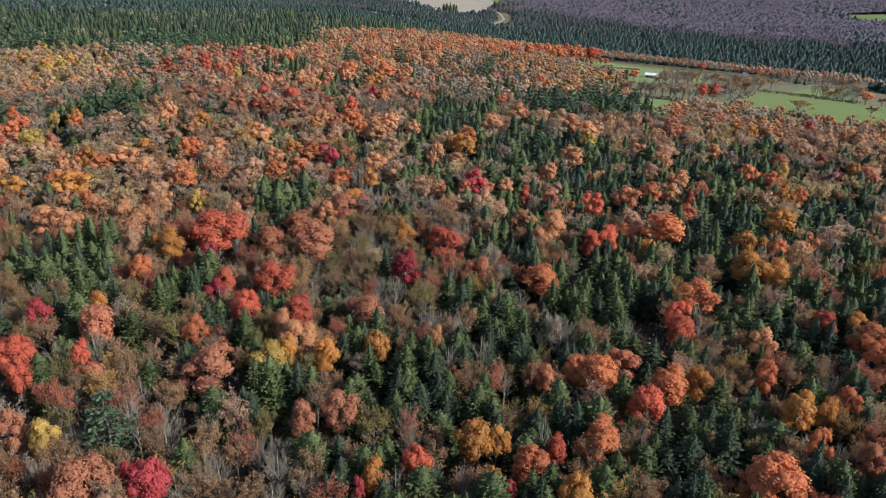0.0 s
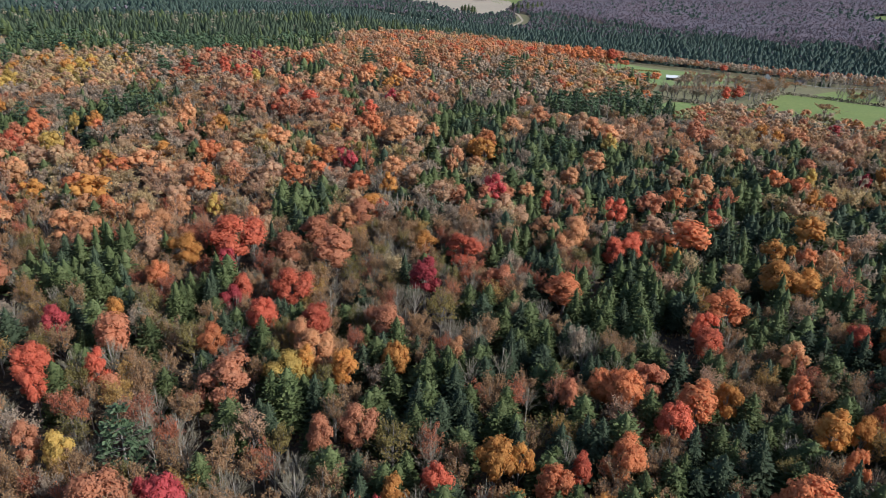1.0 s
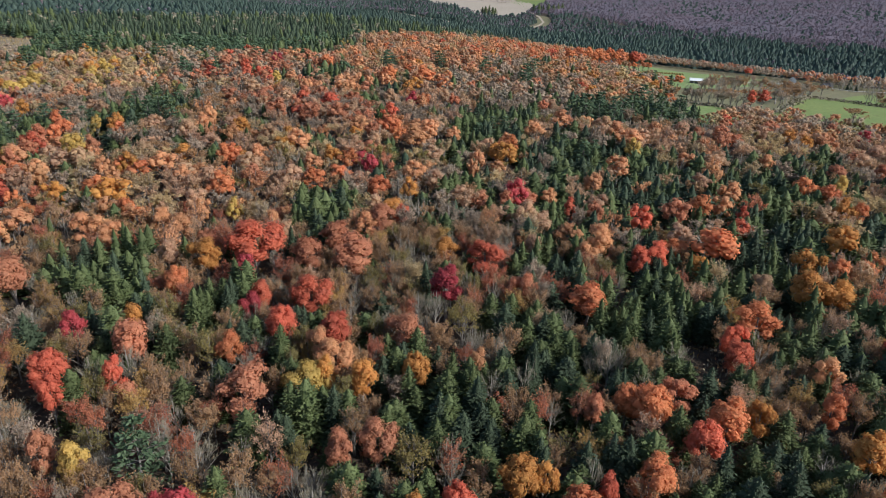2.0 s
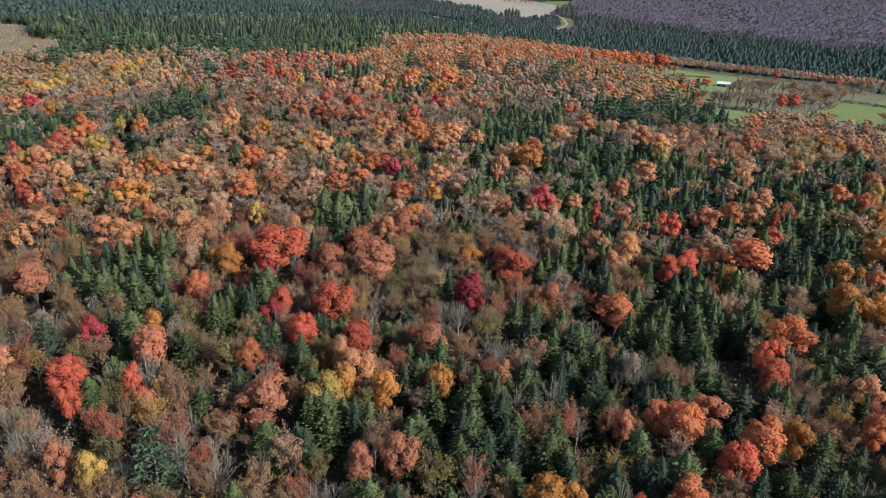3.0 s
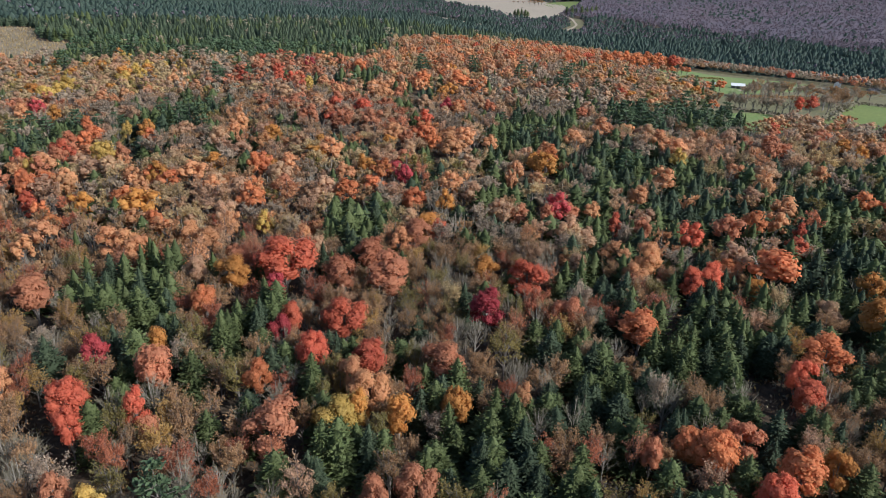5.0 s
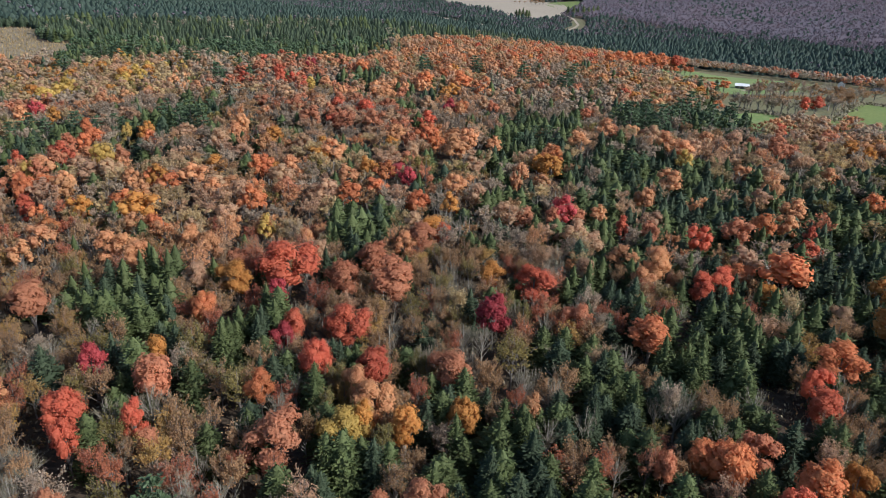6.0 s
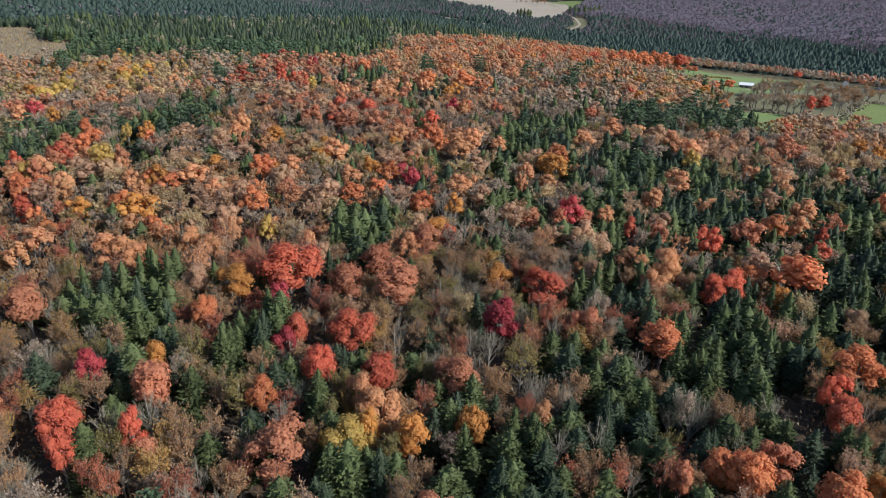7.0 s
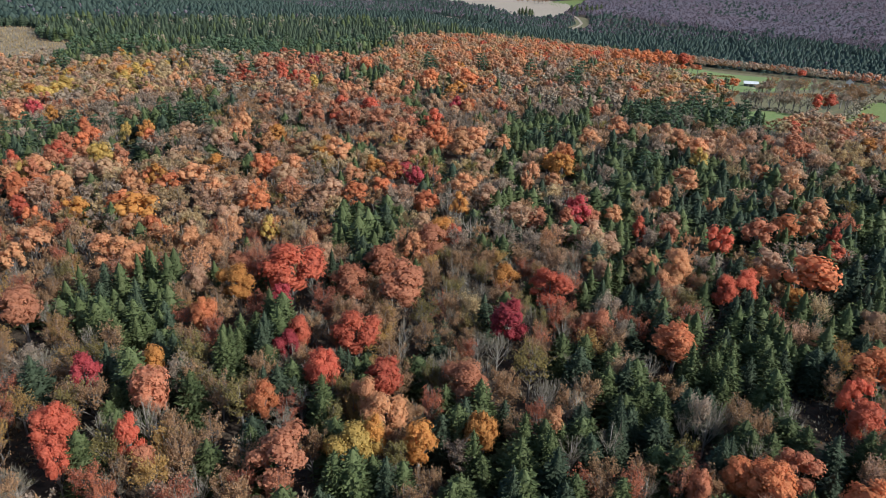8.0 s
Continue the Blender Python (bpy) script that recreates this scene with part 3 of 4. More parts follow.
# ---------------------------------------------------------------- the wood, laid out
# Trees that stand out, by colour: metres east, metres north, crown radius.
STANDING = {
    "red": [(-50.7, 143.6, 5.6), (-43.2, 124, 2.5), (-33.6, 124.3, 3.6), (-36.3, 113.4, 2.6), (-26.2, 112.9, 3.3), (0.1, 148.7, 4.1), (41.6, 183.8, 3.7), (36.2, 157.6, 2.9), (40.9, 160.2, 2.9), (72.3, 194.9, 2.3), (46, 116, 3.1), (47.5, 122.6, 2.4), (33.2, 91, 2.6), (76.6, 121.5, 2.5), (-2.7, 74.2, 2), (-67.9, 93.8, 2.9), (-64.1, 88.1, 1.9), (-56.9, 93.2, 2.2), (22.9, 186.7, 2.5), (-124.1, 360.2, 3), (156.1, 414.3, 4.6), (146.5, 405.5, 4.0), (-21.8, 171.6, 2.2), (17.3, 79.6, 1.7), (-150.9, 200.9, 2.8), (-141.3, 207.4, 4.3), (-122.6, 164.8, 3)],
    "crimson": [(-49.5, 133.9, 2.5), (-7.8, 133.2, 3.9), (8.3, 195.6, 3.9), (134.8, 232.5, 2.4), (-36.3, 67.9, 2.6), (-39.1, 68.4, 1.5), (-71, 106, 2.5), (9.8, 70.4, 1.3), (-9.7, 68.7, 1.1), (-34.1, 314.3, 3.2), (-192.5, 270.7, 3.4)],
    "salmon": [(-43.7, 65.7, 3.3), (-59, 102.8, 3.8), (-36.4, 92.7, 4.2), (-35.3, 88.9, 1.9), (-57.9, 75.6, 2.2), (-14.5, 84.2, 2.5), (-19.6, 82.2, 1.9), (-13.8, 114.1, 3.3), (53.1, 192.3, 4.3), (84.8, 142.6, 3.9), (31.8, 103, 2.6), (-25.6, 167, 4.2), (-28.1, 141.2, 5.5), (-34.2, 152.4, 4.2), (-38.3, 141.7, 4.1), (94.8, 290.7, 5.6), (171.8, 295.1, 4.3), (78.6, 204.1, 3.6), (-47.2, 271.1, 5.8), (-82.6, 270.8, 5.8), (-69, 269.5, 5.7), (62.7, 80, 2.5), (15.6, 98.5, 1.7), (17.9, 98.1, 1.5), (-91.4, 121, 4.2), (-138.7, 193.2, 3.2), (-84.2, 140.6, 2.9)],
    "orange": [(-42.9, 104.9, 2.1), (21.2, 132, 4.7), (54.1, 129.5, 4.4), (56.3, 165.7, 5.9), (101.7, 225.4, 4.1), (109.5, 204.7, 3.5), (83.4, 117.7, 3.5), (82, 111.2, 2.8), (56.9, 102.6, 2.4), (38, 95.9, 3.7), (68, 96.3, 2.3), (57.7, 84.6, 1.7), (46.6, 74.3, 3.7), (24.2, 82.1, 3.1), (23.4, 100.1, 2.7), (13.2, 75.2, 2.5), (-80.3, 207.4, 3.4), (-72, 181.7, 4.2), (-49, 191.6, 4.7), (-37.1, 261.5, 5.1), (-145.6, 230.2, 4.2), (61, 197, 4), (26.9, 98.6, 3), (83.2, 159.6, 3.1), (-61.4, 127.3, 2.4), (-34.6, 374.8, 6.2), (-51.5, 366.8, 5.2), (43.7, 75.3, 2), (-132.1, 177.2, 3.2), (-152.7, 240, 3.4)],
    "peach": [(-24.9, 104, 2.9), (-0.8, 106.5, 2.2), (-64.6, 188.1, 4.3), (-91.4, 147.1, 3.9), (-71.5, 144.4, 4.1), (-25.4, 242.2, 5.4), (-21.8, 259.3, 4.4), (29.1, 291.4, 5.2), (32.6, 213.3, 3.9), (49.8, 278.3, 5), (54, 269.7, 5.1), (84.1, 269.2, 5.1), (77.5, 241.4, 4), (7, 253.2, 3.5), (-4.6, 219.5, 2.3), (-103.9, 256.4, 3.7), (-63.4, 230.1, 4.4), (-83.4, 144, 3.3), (0.5, 175.6, 3.2), (28.2, 166.6, 3.3), (50.7, 395.9, 4), (17.4, 272.9, 4.7), (-87.4, 233.1, 4), (-84.3, 158.2, 3.6), (-70.9, 160.8, 3.3), (-61.9, 167.2, 3), (-125.7, 184.7, 3.5), (-108, 148.6, 3.1), (-87.8, 147.1, 3.6), (-111.9, 271.4, 4.4), (-94.1, 235.4, 3.8), (-107.9, 141.4, 3), (-118.5, 202.1, 3.3)],
    "gold": [(70.9, 146.6, 3.9), (77.1, 145.4, 3.2), (92, 177.3, 5), (77.3, 164.5, 2.9), (57.7, 91.6, 3.1), (62.9, 92.5, 1.9), (5.5, 79.9, 2.5), (8.8, 80.4, 1.9), (18.7, 70.6, 2.1), (7.7, 71.6, 1.3), (-11, 102.8, 2.2), (-96.1, 169.2, 4.7), (-103.3, 193.5, 3.6), (-129.4, 235.8, 2.8), (-49.3, 217.5, 4.2), (5.7, 234.2, 4.5), (-62.3, 110.6, 2.1), (-25.4, 99.3, 2.1), (-59.6, 137.9, 3.2), (-8.7, 151.9, 3.2), (-21.9, 192.7, 2.9), (-19.1, 98.9, 2.8), (-8.1, 71.5, 1.9), (43.7, 98.2, 2), (-197.9, 347, 4.9), (144.9, 239.8, 3.1), (-132.8, 243.8, 3)],
    "yellow": [(-27.9, 96.4, 2.9), (-26.4, 99.6, 2), (-53.4, 75.1, 1.9), (114.5, 228.1, 3.2), (-127.7, 208.3, 4), (-102, 338.5, 3.7), (53.7, 260.7, 3.4), (-63, 166.3, 2.3), (-141.9, 194.2, 2.6), (-204.8, 294.3, 4.9), (-206.8, 312.8, 5.2)],
    "olive": [(-4, 121.5, 3.7), (-9.3, 82.2, 3.2), (-46, 104.1, 2.8), (-57.5, 114.2, 3.3), (-37.5, 223.4, 3.9), (-5.5, 141.3, 2), (-23.5, 135.3, 2.9), (-22, 96.8, 1.9)],
    "pine": [(-45, 76.4, 3.4), (-151.3, 349.5, 4.4), (42.9, 318.2, 6.7), (51.1, 330.2, 6.1), (56.1, 319.2, 5.9), (67, 336.5, 6.2), (78.6, 326.7, 6.3), (89.7, 339.8, 5.7), (78.5, 367.5, 5.5), (-123.8, 258.9, 4.9), (-118.5, 256.3, 4.4), (-126.7, 255.7, 3.9), (-57.7, 412.2, 5.1), (-31.3, 431.1, 4.6), (-2.1, 428.1, 4.2), (25.2, 428.5, 6), (20.2, 392.7, 5.5), (96.9, 339.8, 2.6), (103.4, 456.3, 3), (107.2, 432.9, 2.9), (-247.5, 448.3, 7.3), (-244.3, 423, 6.9), (-255.5, 423.9, 7), (-251.2, 378.9, 6.9), (-188.1, 399.3, 5.5), (-149.4, 345.5, 4.7), (-140, 360.9, 3.2)],
}
# Stands of the plateau, 10 m squares from (-235, 60): c conifer, d dark conifer with gaps, m mixed, b bare,
# t thinning russet, o orange, p peach, r red, k dusky pink, y yellow.
STANDS = [
    "..................brbb.................",
    "..................btybcydrodoc.........",
    ".................bktdcccdmocbo.........",
    "................rbbpdoccdttobdo........",
    "...............bmcmompcpcmtdrcb........",
    "..............ptccbcpmyoctmdrtdo.......",
    "..............bmcpkmmbrtcomdmmcco......",
    ".............tmmpyrppmbbmmrctcopc......",
    "............obpotybtptbrmmrcocootc.....",
    "...........kkbottrtcpbbrmtbcocoopm.....",
    "...........obbotootcpbbktctmoccmobc....",
    "..........obtottooccobmrtctmrrmmcob....",
    ".........mrttotoptooobmrpmpcpkrmcccp...",
    ".........coytttoptookcmcpmpcpoccoyccp..",
    "........ccoyttttottocpmctcpccoccoyoct..",
    ".......ccobmtttottykmtmctcpcccpcmoyoct.",
    "......krcobmobmtttykmtmomccpccpcmcctbp.",
    "......krobmobbmttmtpmtmommcccctcmccctbp",
    ".....yypptcobmtttmtpoocommcccctcctmctbp",
    "....yytptcccmpmtmttpoocccpccccttctmmkkp",
    "...yyypttccmppmkkkppoocccppmppctctmmmkp",
    "...yytptcccmpmkkkkppbpcccppmppppkttmmkk",
]
# The same further off, 25 m squares from (-400, 280); f open land.
FAR_STANDS = [
    ".......yttbbkkbmcpppttp....",
    "......ytttbkpcomcmccktkt...",
    "......ctytbkppommmccffbtt..",
    ".....tmytmbkppommmtccftff..",
    "....tctttmkkpoommmtmoftbff.",
    "...tctytmbkppoopmmttoffbff.",
    "............poopmtttmfftbff",
    ".............oopmtttmofttbf",
    "...............pmctmfoffttb",
    "................mctmffffttb",
    "................mcttmfffftb",
    ".................cttmfffftt",
    "..................ttmfffftt",
    "..................ttmffffft",
    "...................tmffffft",
    "...................tmmfffft",
    "....................tmfffff",
    "....................tmfffff",
]

# More trees that stand out, farther off.
STANDING_FAR = {
    "pine": [(-151.6, 349.2, 3.8), (-28.6, 426.1, 3.8), (-4, 409, 4.6), (20.3, 406.1, 5.5), (38.2, 403.3, 2.9), (-135, 410.5, 3.7), (-116.7, 431.9, 5.3), (-204.8, 443.2, 3.7), (-188.7, 453.5, 4.5), (-168.3, 448.6, 4.4), (-157.3, 470.9, 4.6), (-139.9, 469.7, 3.8), (-58.8, 408.7, 4.3), (61.7, 461.7, 4), (36.4, 319.1, 3.8), (49.9, 323.9, 4.4)],
    "hemlock": [(-142.4, 367.6, 2.4), (-118.8, 356.1, 2.9), (-17.2, 408, 2.6), (80.5, 475.8, 2.6), (95.2, 445.2, 2.1), (100.7, 426.5, 3), (-174.2, 347.6, 2), (-87.7, 270.7, 2.5), (-82.6, 235.1, 2.4), (-64, 246.2, 1.9), (-190.1, 399.5, 3.7), (-135.2, 265.8, 2.9), (100.3, 343.9, 2.2), (21.6, 370, 3), (-3.6, 326.2, 3.2), (30.3, 338.7, 2.7)],
    "orange": [(-152.4, 239.3, 3.1), (-144.2, 224.3, 3.1), (-127.3, 234.9, 2.6), (-135.4, 181.7, 3.7), (-105.5, 194.2, 3.4), (-79.4, 209.8, 4.1), (-90.2, 397.2, 4.9), (-43.5, 213.3, 4.5), (59.9, 548, 4.8), (69.7, 571.1, 5.4), (77.1, 571.4, 5.4), (86.1, 580.4, 5.9), (97.6, 597.2, 6.1), (107.1, 604.6, 5.7), (6.9, 244.7, 5), (29.6, 515.5, 5.3), (-9.3, 488, 4.7)],
    "yellow": [(-128.8, 208.1, 3.6), (-138.6, 240.8, 2.7), (-204.5, 303.5, 4.4), (-188.8, 330.2, 5), (-199.9, 361.2, 4)],
    "gold": [(-218.2, 305.8, 4), (-69.3, 239.8, 3), (-88.6, 247.1, 4.2)],
    "red": [(-129, 374.6, 3.4), (120.3, 609.6, 6.2), (-39.8, 281.6, 4.6), (-53.5, 371.5, 4.5), (50.6, 392.9, 3.8)],
    "salmon": [(-140.1, 204.2, 3.6), (-125.2, 212.9, 2.8), (-70.2, 271.7, 4.1), (-58.7, 274.5, 4.5)],
    "crimson": [(-36.5, 212.8, 3)],
}
# Groves of one kind within the wood: metres east, metres north, half widths.
GROVES = {
    "H": [(-42, 176, 9, 13), (-78, 132, 6, 12), (-71, 124, 5, 7), (-51, 121, 6, 10), (-25, 93, 6, 5), (29, 132, 11, 8)],
    "E": [(-167, 234, 14, 24), (-153, 250, 7, 16), (-138, 261, 6, 17), (-134, 278, 7, 20), (-144, 251, 6, 9), (-266, 397, 10, 24), (-276, 468, 26, 51), (-234, 466, 16, 44), (-99, 367, 7, 16), (-83, 377, 11, 23), (-129, 295, 6, 13), (-48, 341, 7, 14), (49, 341, 13, 23), (80, 350, 18, 24), (-5, 283, 8, 31), (11, 296, 6, 21), (35, 265, 12, 27)],
    "y": [(-247, 352, 19, 56), (-202, 351, 20, 51)],
    "k": [(-143, 379, 13, 52), (-71, 295, 15, 28), (-200, 281, 17, 22), (-145, 209, 7, 12)],
    "n": [(-100, 233, 9, 19), (-46, 308, 14, 21), (-159, 285, 10, 19), (-117, 233, 8, 15)],
}
MIX = {
    "c": (("hemlock", 0.54), ("spruce", 0.38), ("bare", 0.03), ("tan", 0.05)),
    "d": (("hemlock", 0.38), ("spruce", 0.22), ("none", 0.32), ("bare", 0.08)),
    "m": (("hemlock", 0.24), ("spruce", 0.22), ("bare", 0.12), ("dun", 0.14), ("tan", 0.18), ("olive", 0.1)),
    "b": (("bare", 0.3), ("dun", 0.28), ("tan", 0.26), ("hemlock", 0.08), ("olive", 0.08)),
    "t": (("buff", 0.3), ("straw", 0.18), ("dun", 0.06), ("tan", 0.08), ("bare", 0.06), ("peach", 0.2), ("gold", 0.05), ("olive", 0.03), ("hemlock", 0.04)),
    "o": (("orange", 0.16), ("buff", 0.3), ("straw", 0.12), ("tan", 0.08), ("peach", 0.2), ("gold", 0.08), ("bare", 0.03), ("hemlock", 0.03)),
    "p": (("peach", 0.38), ("salmon", 0.13), ("buff", 0.27), ("dun", 0.04), ("tan", 0.08), ("bare", 0.06), ("hemlock", 0.04)),
    "r": (("red", 0.14), ("salmon", 0.28), ("buff", 0.22), ("dun", 0.12), ("tan", 0.1), ("bare", 0.1), ("hemlock", 0.04)),
    "k": (("salmon", 0.42), ("crimson", 0.05), ("dun", 0.2), ("bare", 0.1), ("buff", 0.18), ("red", 0.05)),
    "y": (("yellow", 0.08), ("gold", 0.08), ("straw", 0.42), ("buff", 0.2), ("olive", 0.12), ("bare", 0.1)),
    "n": (("dun", 0.34), ("bare", 0.12), ("tan", 0.12), ("buff", 0.2), ("salmon", 0.06), ("hemlock", 0.16)),
    "h": (("dun", 0.45), ("bare", 0.2), ("tan", 0.2), ("salmon", 0.15)),
    "e": (("orange", 0.3), ("peach", 0.32), ("buff", 0.26), ("red", 0.08), ("bare", 0.04)),
    "E": (("hemlock", 0.6), ("pine", 0.2), ("spruce", 0.15), ("dun", 0.05)),
    "H": (("hemlock", 0.84), ("spruce", 0.16)),
    "P": (("pine", 0.8), ("hemlock", 0.2)),
    "C": (("spruce", 0.88), ("hemlock", 0.08), ("bare", 0.04)),
    "M": (("bare", 0.54), ("spruce", 0.46)),
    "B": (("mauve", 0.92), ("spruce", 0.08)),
}
BRIGHT = {"red", "crimson", "salmon", "orange", "peach", "gold", "yellow"}
FORM = {"hemlock": "needle", "spruce": "spire", "pine": "pine", "bare": "bare", "mauve": "bare", "tan": "thin", "olive": "thin", "rust": "thin", "ochre": "thin", "dun": "thin", "straw": "thin"}



EDGE_X, EDGE_Y = (-400, -273, -182, -144, -120, -99, -60, 0, 175), (500, 465, 440, 435, 470, 545, 615, 655, 725)


def hill_foot(x):
    """Where the leafless hillside begins beyond the dark conifers."""
    return float(np.interp(x, (84, 187, 268, 339, 402, 514, 900), (1454, 1409, 1294, 1209, 1135, 1087, 950)))


def stand(x, y):
    """The kind of wood at a place, one letter."""
    for letter, ovals in GROVES.items():
        for cx, cy, rx, ry in ovals:
            if ((x - cx) / rx) ** 2 + ((y - cy) / ry) ** 2 < 1.1:
                return letter
    x, y = x + 5 * math.sin(y * 0.31), y + 5 * math.sin(x * 0.27)
    i, j = int((x + 235) // 10), int((y - 60) // 10)
    if 0 <= j < 22 and 0 <= i < 39 and STANDS[j][i] != ".":
        return STANDS[j][i]
    i, j = int((x + 400) // 25), int((y - 280) // 25)
    edge = 555 if x > 180 else float(np.interp(x, EDGE_X, EDGE_Y))
    if x > 160 and y > 690 + 0.02 * x and y < 775 and x < 440:
        return "h"
    wob = 18 * math.sin(x * 0.05) + 12 * math.sin(x * 0.13)
    if y < edge + wob * 0.5:
        if y > edge - 150 and -90 < x < 175:
            return "e" if rng.random() < 0.3 + 0.4 * (x + 90) / 265 else "t" if rng.random() < 0.5 else "p"
        if 0 <= j < 18 and 0 <= i < 27 and FAR_STANDS[j][i] not in ".f":
            return {"m": "n", "c": "m"}.get(FAR_STANDS[j][i], FAR_STANDS[j][i])
        n = noise.noise((x * 0.012, y * 0.012, 3.0))
        return "c" if n > 0.28 else "m" if n > 0.1 else "t" if n > -0.1 else "p" if n > -0.3 else "b"
    if x < -100 and y < edge + 55:
        return "P"
    if x < -110 + 0.1 * (y - 700) and y < 1250 + wob:
        return "C"
    if x > 60 and y > hill_foot(x) + wob * 2:
        return "B" if noise.noise((x * 0.006, y * 0.004, 9.0)) < 0.22 else "M"
    if y > 1130 + wob:
        return "M"
    return "C"


stood = []   # every tree: kind, x, y, radius, height, turn
for kind, places in list(STANDING.items()) + list(STANDING_FAR.items()):
    for x, y, r in places:
        h = (8.6 + 0.95 * r) * rng.uniform(0.95, 1.05) if kind != "pine" else 11 + 0.9 * r
        if y < 170:
            r *= 1.12
        if y > 540:   # the tall row that ends the plateau
            h *= 1.15
        stood.append((kind, x, y, r, h, rng.uniform(0, 6.28)))
for k in range(14):   # a close row of orange maples where the plateau ends
    at = k / 13
    stood.append((("orange", "salmon", "orange", "rust")[k % 4], 62 + 66 * at, 556 + 66 * at + rng.uniform(-3, 3), rng.uniform(4.5, 6.0), rng.uniform(12, 15.5), k * 1.1))
    stood.append((("salmon", "orange", "buff")[k % 3], 68 + 66 * at, 549 + 66 * at + rng.uniform(-3, 3), rng.uniform(3.0, 4.0), rng.uniform(6.5, 9), k * 1.9))
marked = np.array([(s[1], s[2], s[3]) for s in stood])


def in_view(x, y, margin=0.0):
    """Whether a place lies in the stretch of country that the flight looks over."""
    return y > -30 and -0.81 * (y + 35) - 14 - margin < x < 0.67 * (y + 35) + 14 + margin


def open_land(x, y):
    """Fields and clearings, where no wood grows."""
    res = np.zeros(np.shape(x), bool)
    for name, p in FIELDS.items():
        res |= inside(p, x, y, 2.0)
    return res | inside(FARM, x, y)


def grow(y0, y1, step, far_scale=1.0):
    """Fill a belt of country with trees on an uneven grid."""
    half_l, half_r = 0.81 * (y1 + 35) + 30, 0.67 * (y1 + 35) + 30
    xs, ys = np.meshgrid(np.arange(-half_l, half_r, step), np.arange(y0, y1, step))
    xs = xs + (np.arange(len(xs)) % 2)[:, None] * step / 2
    wild = 0.36 if 160 < y0 < 700 else 0.58
    xs = (xs + rng.uniform(-wild, wild, xs.shape) * step).ravel()
    ys = (ys + rng.uniform(-wild, wild, ys.shape) * step).ravel()
    free = ~open_land(xs, ys)
    for x, y, ok in zip(xs, ys, free):
        if not ok or not in_view(x, y):
            continue
        if y < 440:
            d = np.hypot(marked[:, 0] - x, marked[:, 1] - y)
            if (d < marked[:, 2] * 0.82 + 0.7).any():
                continue
        letter = stand(x, y)
        mix = MIX[letter]
        u, kind = rng.random(), mix[-1][0]
        for k, share in mix:
            u -= share
            if u < 0:
                kind = k
                break
        if kind == "none" or kind in ("hemlock", "spruce") and x > 30 and y < 165 and rng.random() < 0.22:
            continue
        if y < 330 and kind in BRIGHT and rng.random() < (0.22 if x < 40 else 0.45):
            kind = ("buff", "straw", "dun")[int(rng.integers(0, 3))] if y > 170 else "tan"
        if x > 12 and y < 265 and kind in ("buff", "straw", "dun", "tan", "bare", "peach", "salmon") and rng.random() < 0.42:
            kind = "hemlock" if rng.random() < 0.55 else "spruce"
        if y < 172 and kind in ("buff", "straw", "dun", "peach", "salmon", "orange", "red", "gold") and rng.random() < 0.85 - 0.5 * ease((y - 140) / 32):
            kind = ("tan", "rust", "bare", "rust", "tan", "bare", "tan", "ochre")[int(rng.integers(0, 8))]
        r = rng.uniform(2.1, 3.3) if kind in ("hemlock", "spruce") else rng.uniform(2.0, 3.1) if kind in ("bare", "tan", "olive", "rust", "ochre") else rng.uniform(2.2, 3.3)
        h = rng.uniform(7.5, 11.5) * (1 if y < 168 else 0.9) if kind in ("hemlock", "spruce") else rng.uniform(7.5, 10.5) if kind in ("bare", "tan", "olive", "rust", "ochre") else rng.uniform(8.5, 11.5)
        if letter == "H":
            h *= 1.1
        if y > 330 and kind in ("hemlock", "spruce"):
            h *= 1.05
        if kind == "mauve" or kind == "bare" and y > 760:
            r, h = r * rng.uniform(0.7, 1.3), h * rng.uniform(0.55, 0.85)
        if kind == "spruce" and y > 600:
            r, h = r * rng.uniform(0.75, 1.3), h * rng.uniform(0.5, 1.0)
        stood.append((kind, x, y, r * far_scale, h * (1 + (far_scale - 1) * 0.15), rng.uniform(0, 6.28)))
        if kind in ("hemlock", "spruce") and y < 330:   # smaller ones close by
            for _ in range(int(rng.random() < 0.4) if y < 168 else 2):
                a, d = rng.uniform(0, 6.28), rng.uniform(1.6, 2.8)
                stood.append((kind, x + d * math.cos(a), y + d * math.sin(a), r * rng.uniform(0.7, 1.0), h * rng.uniform(0.6, 1.0), a))


grow(-25, 60, 4.4)
grow(60, 168, 3.7)
grow(168, 330, 6.0, 1.45)
grow(330, 760, 7.2, 1.55)
grow(760, 1250, 6.2, 1.15)
grow(1250, 2050, 7.6, 1.25)

